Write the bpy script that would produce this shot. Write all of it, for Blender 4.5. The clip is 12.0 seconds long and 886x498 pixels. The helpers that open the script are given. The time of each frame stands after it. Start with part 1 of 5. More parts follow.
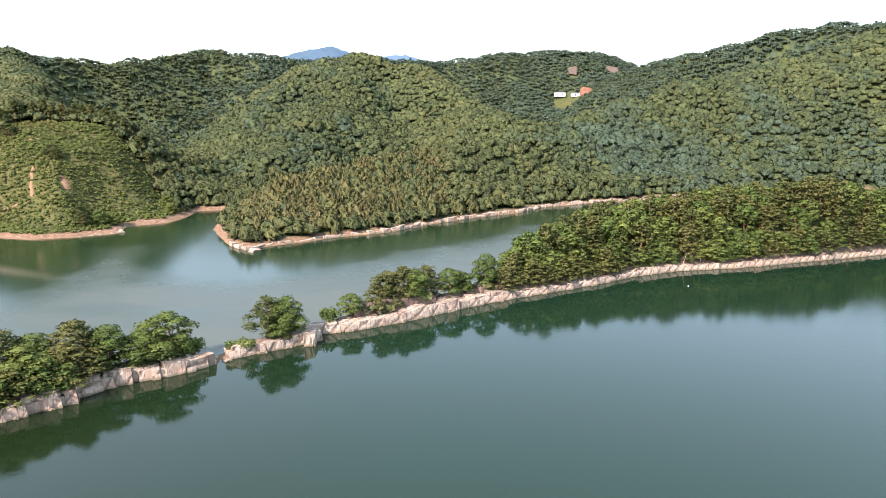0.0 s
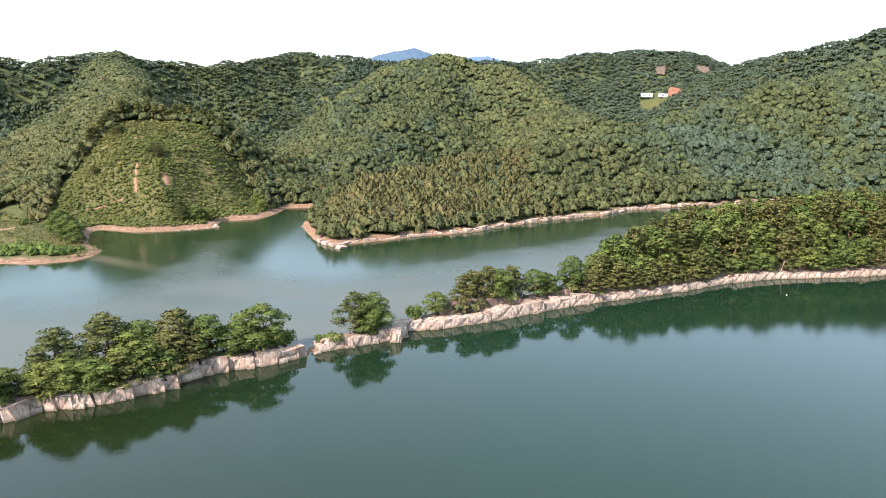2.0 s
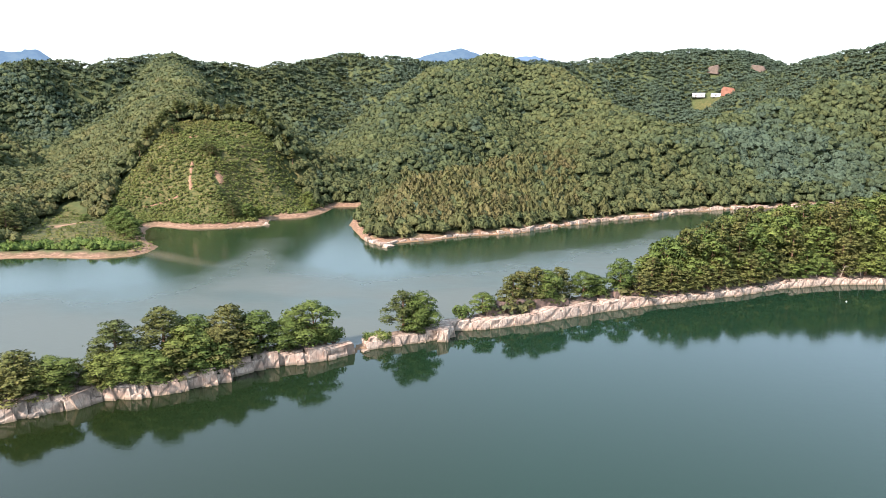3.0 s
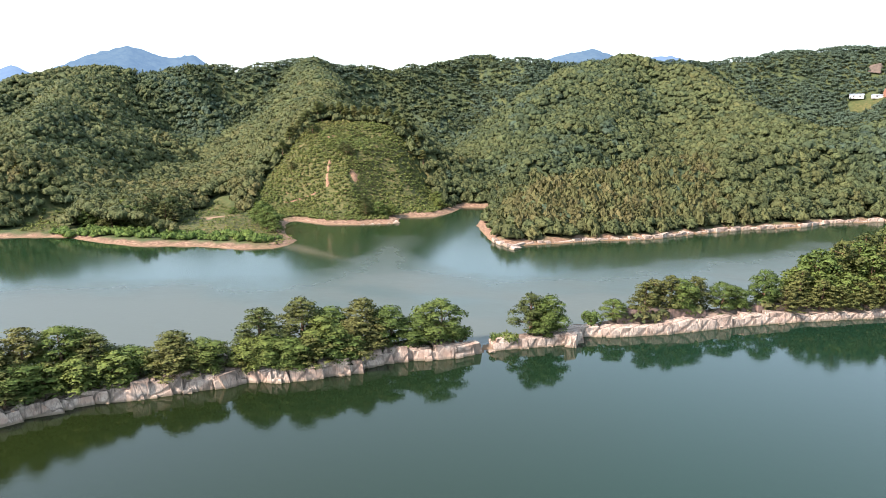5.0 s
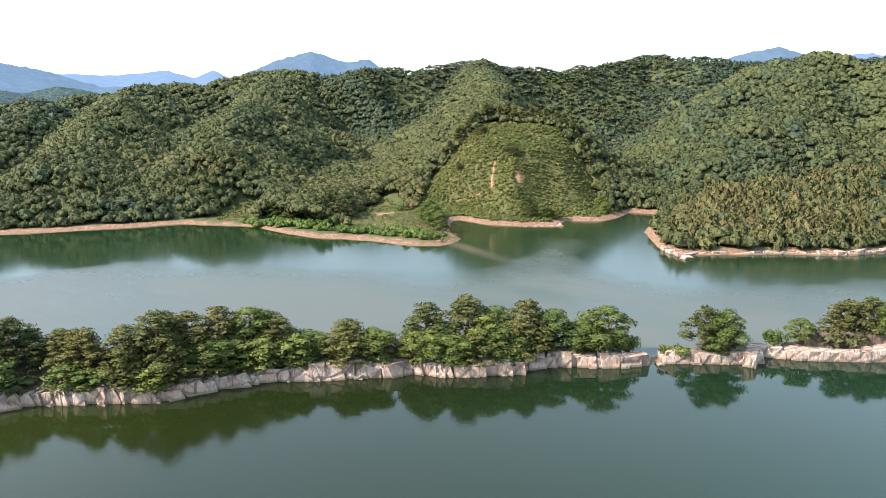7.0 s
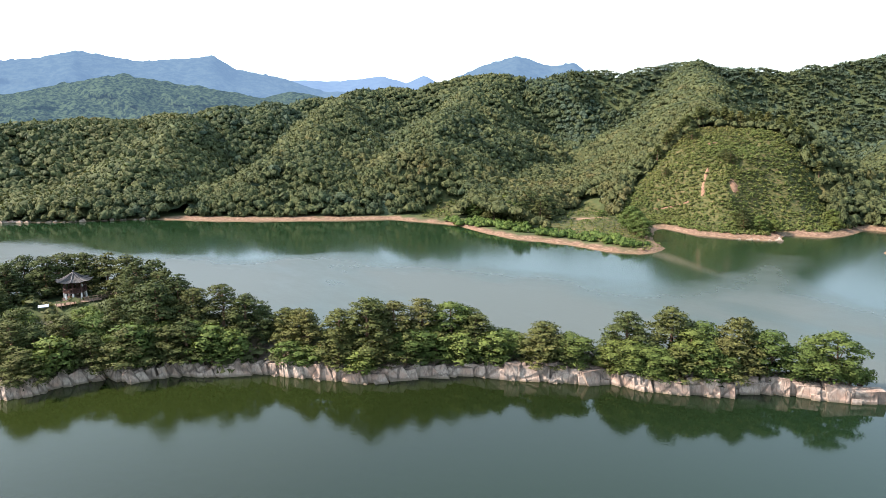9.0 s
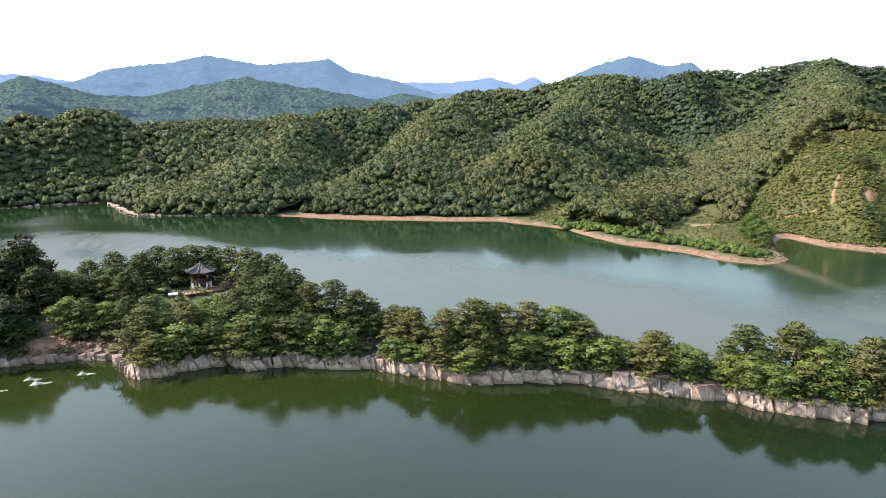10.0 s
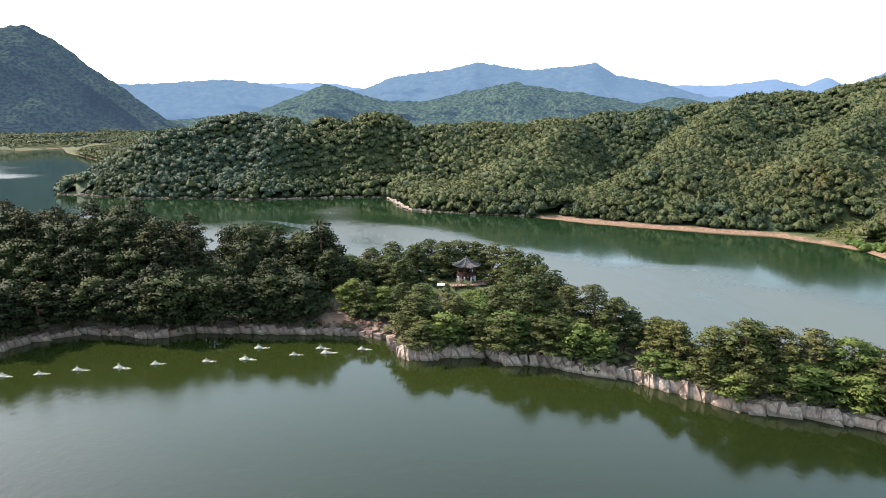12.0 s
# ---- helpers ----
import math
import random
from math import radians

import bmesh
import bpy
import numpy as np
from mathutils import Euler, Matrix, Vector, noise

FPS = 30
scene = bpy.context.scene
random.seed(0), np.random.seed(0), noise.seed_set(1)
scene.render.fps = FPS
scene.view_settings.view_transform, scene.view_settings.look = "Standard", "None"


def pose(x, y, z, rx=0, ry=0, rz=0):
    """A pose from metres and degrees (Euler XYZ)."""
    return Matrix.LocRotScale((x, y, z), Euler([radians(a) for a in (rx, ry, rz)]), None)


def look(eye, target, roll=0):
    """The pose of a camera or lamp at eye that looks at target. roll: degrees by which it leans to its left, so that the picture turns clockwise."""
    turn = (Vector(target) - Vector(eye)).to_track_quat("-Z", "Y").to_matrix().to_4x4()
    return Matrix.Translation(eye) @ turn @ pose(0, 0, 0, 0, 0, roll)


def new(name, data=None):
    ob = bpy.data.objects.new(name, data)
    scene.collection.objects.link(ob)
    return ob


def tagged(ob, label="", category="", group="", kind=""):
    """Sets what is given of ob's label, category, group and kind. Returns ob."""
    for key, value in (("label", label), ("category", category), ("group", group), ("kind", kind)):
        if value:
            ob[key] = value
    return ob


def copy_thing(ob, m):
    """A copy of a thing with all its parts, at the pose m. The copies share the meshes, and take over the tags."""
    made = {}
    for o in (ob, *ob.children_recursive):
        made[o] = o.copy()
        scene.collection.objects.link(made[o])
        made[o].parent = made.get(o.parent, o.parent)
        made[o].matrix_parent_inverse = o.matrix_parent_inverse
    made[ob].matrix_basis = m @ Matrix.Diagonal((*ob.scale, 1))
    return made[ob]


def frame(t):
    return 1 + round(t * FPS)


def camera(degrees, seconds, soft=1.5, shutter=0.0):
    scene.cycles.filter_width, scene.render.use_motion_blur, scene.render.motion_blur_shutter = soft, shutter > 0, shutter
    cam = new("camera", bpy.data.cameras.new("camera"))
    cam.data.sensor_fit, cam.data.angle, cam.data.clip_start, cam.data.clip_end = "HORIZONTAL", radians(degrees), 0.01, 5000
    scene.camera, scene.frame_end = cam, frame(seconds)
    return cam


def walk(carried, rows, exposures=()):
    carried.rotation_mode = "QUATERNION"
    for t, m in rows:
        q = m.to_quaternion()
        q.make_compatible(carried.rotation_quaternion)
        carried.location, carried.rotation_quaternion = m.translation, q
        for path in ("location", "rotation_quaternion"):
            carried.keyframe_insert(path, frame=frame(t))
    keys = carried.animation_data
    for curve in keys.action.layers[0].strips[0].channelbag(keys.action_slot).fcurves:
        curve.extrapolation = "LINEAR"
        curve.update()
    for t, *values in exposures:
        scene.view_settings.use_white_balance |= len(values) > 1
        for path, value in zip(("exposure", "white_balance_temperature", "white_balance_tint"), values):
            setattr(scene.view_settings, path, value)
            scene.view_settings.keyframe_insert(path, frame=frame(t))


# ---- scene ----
# ---- the camera's flight ----
cam = camera(65.55, 12.0, soft=0.85)
PATH = [
    (0.0, -0.00, 0.00, 46.61, 0.00, -12.28, -0.14),
    (0.5, -0.49, 0.07, 46.53, 1.49, -12.28, -0.15),
    (1.0, -0.97, 0.11, 46.47, 3.05, -12.26, -0.13),
    (1.5, -1.46, 0.07, 46.38, 4.81, -12.21, -0.15),
    (2.0, -1.91, 0.04, 46.30, 6.57, -12.17, -0.19),
    (2.5, -2.35, -0.04, 46.26, 8.46, -12.16, -0.21),
    (3.0, -2.70, -0.11, 46.26, 10.33, -12.14, -0.21),
    (5.0, -4.28, -0.38, 46.17, 20.69, -11.97, -0.20),
    (5.5, -4.84, -0.49, 46.16, 23.89, -11.93, -0.18),
    (6.0, -5.34, -0.57, 46.09, 27.14, -11.87, -0.16),
    (6.5, -5.83, -0.73, 46.02, 30.51, -11.82, -0.11),
    (7.0, -6.34, -0.95, 45.96, 33.94, -11.77, -0.10),
    (9.0, -7.62, -1.79, 45.59, 50.28, -11.45, 0.03),
    (9.5, -7.96, -2.07, 45.68, 54.60, -11.43, 0.05),
    (10.0, -8.27, -2.42, 45.67, 59.04, -11.35, 0.10),
    (10.5, -8.64, -2.93, 45.58, 64.13, -11.28, 0.12),
    (11.0, -8.89, -3.32, 45.49, 69.21, -11.22, 0.16),
    (11.5, -9.13, -3.77, 45.42, 74.57, -11.13, 0.20),
    (12.0, -9.34, -4.22, 45.35, 80.22, -11.06, 0.20),
]
walk(cam, [(t, pose(x, y, z, 90 + pitch, 0, yaw) @ pose(0, 0, 0, 0, 0, roll)) for t, x, y, z, yaw, pitch, roll in PATH],
     exposures=[(0.0, 1.62, 6650.0, 25.0), (6.0, 1.60, 6650.0, 23.0), (12.0, 1.48, 6650.0, 22.0)])

# ---- sky, sun, exposure ----
SUN_EL, SUN_AZ = radians(41.0), math.atan2(-0.62, -0.785)   # azimuth from +y towards +x
world = bpy.data.worlds.new("sky")
scene.world = world
world.use_nodes = True
wt = world.node_tree
sky = wt.nodes.new("ShaderNodeTexSky")
sky.sky_type, sky.sun_disc = "NISHITA", False
sky.sun_elevation, sky.sun_rotation = SUN_EL, SUN_AZ
sky.air_density, sky.dust_density, sky.ozone_density = 1.0, 1.8, 1.0
veil = wt.nodes.new("ShaderNodeMix")          # thin high cloud whitens the blue
veil.data_type = "RGBA"
veil.inputs[0].default_value = 0.38
veil.inputs[7].default_value = (5.0, 7.3, 7.6, 1)
wt.links.new(sky.outputs[0], veil.inputs[6])
wt.links.new(veil.outputs[2], wt.nodes["Background"].inputs[0])
wt.nodes["Background"].inputs[1].default_value = 0.15
sun = new("sun", bpy.data.lights.new("sun", "SUN"))
sun.data.energy, sun.data.angle, sun.data.color = 4.8, radians(0.6), (1.0, 0.92, 0.78)
SUN_DIR = Vector((math.sin(SUN_AZ) * math.cos(SUN_EL), math.cos(SUN_AZ) * math.cos(SUN_EL), math.sin(SUN_EL)))
sun.matrix_world = look((0, 0, 300), Vector((0, 0, 300)) - SUN_DIR)


# ---- materials ----
class Nodes:
    """A small writer of node materials."""

    def __init__(self, name):
        self.mat = bpy.data.materials.new(name)
        self.mat.use_nodes = True
        self.t = self.mat.node_tree
        self.bsdf = self.t.nodes["Principled BSDF"]
        self.out = self.t.nodes["Material Output"]
        self.geo = self.t.nodes.new("ShaderNodeNewGeometry")

    def put(self, socket, value):
        if isinstance(value, bpy.types.NodeSocket):
            self.t.links.new(value, socket)
        else:
            socket.default_value = value

    def noise(self, scale, detail=4.0, stretch=(1, 1, 1), rough=0.55):
        m = self.t.nodes.new("ShaderNodeMapping")
        m.inputs["Scale"].default_value = stretch
        self.t.links.new(self.geo.outputs["Position"], m.inputs[0])
        n = self.t.nodes.new("ShaderNodeTexNoise")
        n.inputs["Scale"].default_value, n.inputs["Detail"].default_value, n.inputs["Roughness"].default_value = scale, detail, rough
        self.t.links.new(m.outputs[0], n.inputs[0])
        return n.outputs["Fac"]

    def ramp(self, fac, stops):
        r = self.t.nodes.new("ShaderNodeValToRGB")
        e = r.color_ramp.elements
        while len(e) < len(stops):
            e.new(0.5)
        for k, (p, c) in zip(e, stops):
            k.position = p
            k.color = (*c, 1) if len(c) == 3 else c
        self.put(r.inputs[0], fac)
        return r.outputs[0]

    def mix(self, fac, a, b, how="MIX"):
        m = self.t.nodes.new("ShaderNodeMix")
        m.data_type, m.blend_type = "RGBA", how
        self.put(m.inputs[0], fac)
        for s, v in ((m.inputs[6], a), (m.inputs[7], b)):
            self.put(s, (*v, 1) if isinstance(v, tuple) and len(v) == 3 else v)
        return m.outputs[2]

    def math(self, how, a, b=0.0, c=0.0):
        m = self.t.nodes.new("ShaderNodeMath")
        m.operation = how
        self.put(m.inputs[0], a), self.put(m.inputs[1], b), self.put(m.inputs[2], c)
        return m.outputs[0]

    def range(self, v, a, b, c=0.0, d=1.0):
        m = self.t.nodes.new("ShaderNodeMapRange")
        for i, x in enumerate((v, a, b, c, d)):
            self.put(m.inputs[i], x)
        return m.outputs[0]

    def attr(self, name):
        a = self.t.nodes.new("ShaderNodeAttribute")
        a.attribute_name = name
        return a.outputs["Fac"]

    def height(self):
        s = self.t.nodes.new("ShaderNodeSeparateXYZ")
        self.t.links.new(self.geo.outputs["Position"], s.inputs[0])
        return s.outputs[2]

    def random(self):
        return self.t.nodes.new("ShaderNodeObjectInfo").outputs["Random"]

    def bump(self, h, strength, distance):
        b = self.t.nodes.new("ShaderNodeBump")
        b.inputs["Strength"].default_value, b.inputs["Distance"].default_value = strength, distance
        self.put(b.inputs["Height"], h)
        self.t.links.new(b.outputs[0], self.bsdf.inputs["Normal"])

    def done(self, colour, rough=0.8, spec=0.3, metal=0.0):
        self.put(self.bsdf.inputs["Base Color"], (*colour, 1) if isinstance(colour, tuple) else colour)
        self.put(self.bsdf.inputs["Roughness"], rough)
        self.bsdf.inputs["Specular IOR Level"].default_value = spec
        self.bsdf.inputs["Metallic"].default_value = metal
        return self.mat


def foliage(name, stops, source, glow=0.3, bump=0.0):
    """Leaves: a colour per tree, mottled per clump, letting some light through."""
    n = Nodes(name)
    tone = n.attr("tint") if source == "tint" else n.random()
    tone = n.math("ADD", n.math("MULTIPLY", tone, 0.75), n.math("MULTIPLY", n.noise(0.02, 2), 0.25))
    colour = n.ramp(tone, stops)
    leaf = n.range(n.geo.outputs["Random Per Island"], 0, 1, 0.75, 1.25)
    grain = n.range(n.noise(2.2, 4, (1, 1, 1), 0.7), 0.3, 0.7, 0.5, 1.5)
    colour = n.mix(1.0, colour, n.ramp(n.math("MULTIPLY", n.math("MULTIPLY", leaf, grain), 0.5), [(0, (0, 0, 0)), (1, (2, 2, 2))]), "MULTIPLY")
    n.done(colour, 0.75, 0.1)
    n.bump(n.math("ADD", n.noise(0.9, 3), n.math("MULTIPLY", n.noise(3.0, 3), 0.5)), bump, 0.6)
    tr = n.t.nodes.new("ShaderNodeBsdfTranslucent")
    n.put(tr.inputs[0], n.mix(1.0, colour, (1.3, 1.35, 0.7), "MULTIPLY"))
    mx = n.t.nodes.new("ShaderNodeMixShader")
    mx.inputs[0].default_value = glow
    n.t.links.new(n.bsdf.outputs[0], mx.inputs[1])
    n.t.links.new(tr.outputs[0], mx.inputs[2])
    n.t.links.new(mx.outputs[0], n.out.inputs[0])
    return n.mat


# the lowest stop is paler and bluer: distance haze put into the leaf colour
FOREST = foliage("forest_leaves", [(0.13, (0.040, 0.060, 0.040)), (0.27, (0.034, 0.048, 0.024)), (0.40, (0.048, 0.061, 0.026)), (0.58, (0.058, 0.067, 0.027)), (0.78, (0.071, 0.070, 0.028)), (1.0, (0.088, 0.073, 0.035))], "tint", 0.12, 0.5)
PINE = foliage("pine_needles", [(0.0, (0.040, 0.056, 0.018)), (0.5, (0.066, 0.074, 0.023)), (1.0, (0.090, 0.088, 0.030))], "random", 0.1)
BROAD = foliage("broad_leaves", [(0.0, (0.042, 0.068, 0.018)), (0.5, (0.064, 0.092, 0.024)), (1.0, (0.096, 0.116, 0.030))], "random", 0.16)
# PINE made darker, so the knoll's shade is painted into the needles
DIMMED_PINE = foliage("dimmed_pine_needles", [(0.0, (0.026, 0.040, 0.014)), (0.5, (0.042, 0.054, 0.017)), (1.0, (0.064, 0.068, 0.023))], "random", 0.08)
# dark copies of PINE and BROAD: the western wood's shade is in their colour
SHADED_PINE = foliage("shaded_pine_needles", [(0.0, (0.013, 0.020, 0.009)), (0.5, (0.020, 0.026, 0.010)), (1.0, (0.031, 0.035, 0.013))], "random", 0.06)
SHADED_BROAD = foliage("shaded_broad_leaves", [(0.0, (0.013, 0.021, 0.008)), (0.5, (0.020, 0.029, 0.010)), (1.0, (0.032, 0.041, 0.013))], "random", 0.08)
SHRUB = foliage("shrub_leaves", [(0.0, (0.044, 0.064, 0.018)), (0.4, (0.070, 0.088, 0.024)), (0.75, (0.098, 0.098, 0.031)), (1.0, (0.120, 0.092, 0.044))], "tint", 0.12)


HEDGE = foliage("hedge_leaves", [(0.0, (0.036, 0.066, 0.016)), (0.5, (0.058, 0.092, 0.022)), (1.0, (0.086, 0.112, 0.028))], "tint", 0.14)
BROWN_BRUSH = foliage("dead_brush", [(0.0, (0.060, 0.036, 0.026)), (0.5, (0.095, 0.056, 0.040)), (1.0, (0.14, 0.090, 0.064))], "tint", 0.08)


def bark():
    n = Nodes("bark")
    n.bump(n.noise(6, 5, (1, 1, 0.25)), 0.6, 0.05)
    return n.done(n.ramp(n.noise(3, 4), [(0.3, (0.07, 0.045, 0.03)), (0.7, (0.19, 0.11, 0.07))]), 0.9, 0.15)


def rock_material(name="pale_rock", dark=0.0):
    n = Nodes(name)
    big, fine = n.noise(0.35, 3), n.noise(2.4, 8, (1, 1, 0.6), 0.7)
    c = n.ramp(fine, [(0.28, (0.15, 0.115, 0.092)), (0.45, (0.30, 0.240, 0.198)), (0.62, (0.41, 0.335, 0.275)), (0.85, (0.50, 0.425, 0.35))])
    c = n.mix(n.range(big, 0.45, 0.7), c, (0.30, 0.195, 0.145))
    c = n.mix(n.range(n.noise(1.1, 6, (1, 1, 0.2)), 0.56, 0.66), c, (0.11, 0.085, 0.07))
    w = n.t.nodes.new("ShaderNodeTexWave")                      # dark joints along the tilted beds
    w.bands_direction = "X"
    dip = n.t.nodes.new("ShaderNodeMapping")
    dip.inputs["Rotation"].default_value = (0.1, -0.4, 0.62)
    n.t.links.new(n.geo.outputs["Position"], dip.inputs[0])
    w.inputs["Scale"].default_value, w.inputs["Distortion"].default_value, w.inputs["Detail"].default_value, w.inputs["Detail Scale"].default_value = 0.23, 3.2, 3.0, 1.2
    n.t.links.new(dip.outputs[0], w.inputs[0])
    c = n.mix(n.range(w.outputs[1], 0.16, 0.02, 0.0, 0.75), c, (0.11, 0.085, 0.07))
    turn = n.t.nodes.new("ShaderNodeMapping")                   # open cracks between leaning blocks
    turn.inputs["Rotation"].default_value, turn.inputs["Scale"].default_value = (0.22, 0.3, 0.6), (0.95, 0.95, 0.16)
    n.t.links.new(n.geo.outputs["Position"], turn.inputs[0])
    cell = n.t.nodes.new("ShaderNodeTexVoronoi")
    cell.feature = "DISTANCE_TO_EDGE"
    cell.inputs["Scale"].default_value = 1.0
    n.t.links.new(turn.outputs[0], cell.inputs["Vector"])
    crack = n.range(n.math("ADD", cell.outputs["Distance"], n.math("MULTIPLY", n.noise(2.0, 3), 0.05)), 0.035, 0.075)
    c = n.mix(n.range(crack, 0, 1, 0.7, 1.0), (0.075, 0.055, 0.045), c)
    wet = n.range(n.math("ADD", n.height(), n.math("MULTIPLY", n.noise(1.5, 3), 0.4)), 0.35, 0.75)
    c = n.mix(wet, (0.16, 0.125, 0.09), c)
    lichen = n.range(n.math("ADD", n.height(), n.math("MULTIPLY", n.noise(0.8, 4), 2.0)), 3.0, 4.0)
    c = n.mix(lichen, c, (0.14, 0.105, 0.085))
    c = n.mix(dark, c, (0.10, 0.066, 0.055))
    tone = n.range(n.random(), 0, 1, 0.82, 1.1)
    c = n.mix(1.0, c, n.ramp(n.math("MULTIPLY", tone, 0.5), [(0, (0, 0, 0)), (1, (2, 2, 2))]), "MULTIPLY")
    n.bump(n.math("ADD", n.math("ADD", n.math("MULTIPLY", crack, 0.5), n.range(w.outputs[1], 0.0, 0.25, 0.0, 1.2)), n.math("ADD", fine, n.math("MULTIPLY", n.noise(9, 4), 0.4))), 0.7, 0.2)
    return n.done(c, 0.85, 0.25)


def ground_material():
    n = Nodes("ground")
    floor = n.ramp(n.noise(0.25, 6), [(0.3, (0.028, 0.040, 0.016)), (0.7, (0.055, 0.070, 0.026))])
    grass = n.ramp(n.noise(0.45, 9, (1, 1, 2.5), 0.72), [(0.36, (0.022, 0.030, 0.011)), (0.47, (0.042, 0.049, 0.016)), (0.56, (0.068, 0.064, 0.024)), (0.68, (0.115, 0.080, 0.046))])
    soil = n.ramp(n.noise(0.8, 8, (1, 1, 3), 0.65), [(0.3, (0.070, 0.043, 0.030)), (0.5, (0.135, 0.082, 0.055)), (0.7, (0.25, 0.172, 0.122))])
    c = n.mix(n.attr("grass"), floor, grass)
    c = n.mix(n.attr("bank"), c, soil)
    # rocky ground is coloured dark, standing in for shade between the shore blocks
    c = n.mix(n.attr("rocky"), c, n.ramp(n.noise(1.2, 7), [(0.3, (0.07, 0.055, 0.045)), (0.6, (0.16, 0.12, 0.095)), (0.8, (0.30, 0.24, 0.19))]))
    c = n.mix(n.attr("bare"), c, n.ramp(n.noise(0.6, 5), [(0.3, (0.15, 0.085, 0.058)), (0.7, (0.25, 0.165, 0.115))]))
    wet = n.range(n.height(), 0.05, 0.4)
    c = n.mix(wet, (0.13, 0.085, 0.05), c)
    n.bump(n.noise(1.3, 8), 0.6, 0.3)
    return n.done(c, 0.92, 0.15)


def water_material():
    n = Nodes("lake_water")
    p = n.t.nodes.new("ShaderNodeSeparateXYZ")
    n.t.links.new(n.geo.outputs["Position"], p.inputs[0])
    drift = n.math("MULTIPLY_ADD", n.noise(0.006, 3), 80.0, p.outputs[0])
    body = n.mix(n.range(drift, -40, 30), (0.0058, 0.0100, 0.0028), (0.0042, 0.0152, 0.0080))   # more teal in the east
    body = n.mix(n.range(drift, -30, -80), body, (0.0118, 0.0178, 0.0042))                      # lighter olive green in the western bay
    body = n.mix(n.attr("behind"), body, (0.0065, 0.0180, 0.0068))
    # a fan of silt washed off the sandy spit
    silt = n.math("SUBTRACT", 1.0, n.math("ABSOLUTE", n.math("DIVIDE", n.math("ADD", n.math("ADD", p.outputs[1], n.math("MULTIPLY", p.outputs[0], 0.45)), -132.0), 6.0)))
    silt = n.math("MULTIPLY", silt, n.math("MULTIPLY", n.range(p.outputs[0], -138, -128), n.range(p.outputs[0], -95, -122)))
    body = n.mix(n.range(n.math("ADD", silt, n.math("MULTIPLY", n.noise(0.15, 4), 0.5)), 0.35, 1.3), body, (0.058, 0.055, 0.038))
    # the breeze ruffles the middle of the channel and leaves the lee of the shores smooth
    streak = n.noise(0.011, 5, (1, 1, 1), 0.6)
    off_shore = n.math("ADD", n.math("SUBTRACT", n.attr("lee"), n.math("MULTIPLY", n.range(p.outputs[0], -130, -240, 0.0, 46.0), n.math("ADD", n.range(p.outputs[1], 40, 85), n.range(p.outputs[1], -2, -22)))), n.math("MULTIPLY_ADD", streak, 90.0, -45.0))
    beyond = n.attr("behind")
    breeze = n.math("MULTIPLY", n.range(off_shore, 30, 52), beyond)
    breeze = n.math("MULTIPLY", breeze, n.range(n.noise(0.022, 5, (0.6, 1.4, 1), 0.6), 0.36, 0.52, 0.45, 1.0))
    near = n.math("MULTIPLY", n.math("SUBTRACT", 1.0, beyond), n.range(n.math("MULTIPLY_ADD", streak, 40.0, n.attr("isle_off")), 30, 76, 0.012, 0.12))
    calm = n.math("ADD", n.math("MULTIPLY_ADD", beyond, 0.02, 0.010), n.math("MULTIPLY", near, n.range(p.outputs[0], -15, -90, 0.7, 3.0)))
    ruffle = n.math("MULTIPLY_ADD", breeze, 0.12, calm)
    body = n.mix(n.math("MULTIPLY", breeze, 0.8), body, (0.061, 0.069, 0.061))   # pale sky sheen of the ruffled water, put into the body colour
    h = n.math("ADD", n.math("MULTIPLY", n.noise(0.8, 3, (0.7, 1, 1)), 0.7), n.math("MULTIPLY", n.noise(2.6, 3), 0.4))
    # the fading wake of a boat, running out along the channel
    off = n.math("ADD", n.math("SUBTRACT", p.outputs[1], n.math("MULTIPLY", p.outputs[0], 1.05)), n.math("ADD", -303.0, n.math("MULTIPLY", n.noise(0.02, 2), 12.0)))
    wake = n.math("MULTIPLY", n.range(n.math("ABSOLUTE", off), 7.5, 1.5), n.math("MULTIPLY", n.range(p.outputs[0], -215, -245), n.range(p.outputs[0], -330, -285)))
    train = n.math("MULTIPLY", n.math("SINE", n.math("MULTIPLY", off, 2.6)), n.math("MULTIPLY", wake, 0.5))
    n.bump(n.math("ADD", n.math("MULTIPLY", h, ruffle), train), 1.0, 0.20)
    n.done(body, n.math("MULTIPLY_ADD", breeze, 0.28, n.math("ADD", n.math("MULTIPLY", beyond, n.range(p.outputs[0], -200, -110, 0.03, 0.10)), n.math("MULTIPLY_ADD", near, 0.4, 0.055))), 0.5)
    n.bsdf.inputs["IOR"].default_value = 1.333
    return n.mat


def plain(name, a, b, scale=4.0, rough=0.7, spec=0.3, bump=0.2):
    n = Nodes(name)
    v = n.noise(scale, 6)
    n.bump(v, bump, 0.02)
    return n.done(n.ramp(v, [(0.3, a), (0.7, b)]), rough, spec)


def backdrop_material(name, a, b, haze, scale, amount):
    """Distant woods; the haze of miles of summer air is a blue glow added to the surface."""
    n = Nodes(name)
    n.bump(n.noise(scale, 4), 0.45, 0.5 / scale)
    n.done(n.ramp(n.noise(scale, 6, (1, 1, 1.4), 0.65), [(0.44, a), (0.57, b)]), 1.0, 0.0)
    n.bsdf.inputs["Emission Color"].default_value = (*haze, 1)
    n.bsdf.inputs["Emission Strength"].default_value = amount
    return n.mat


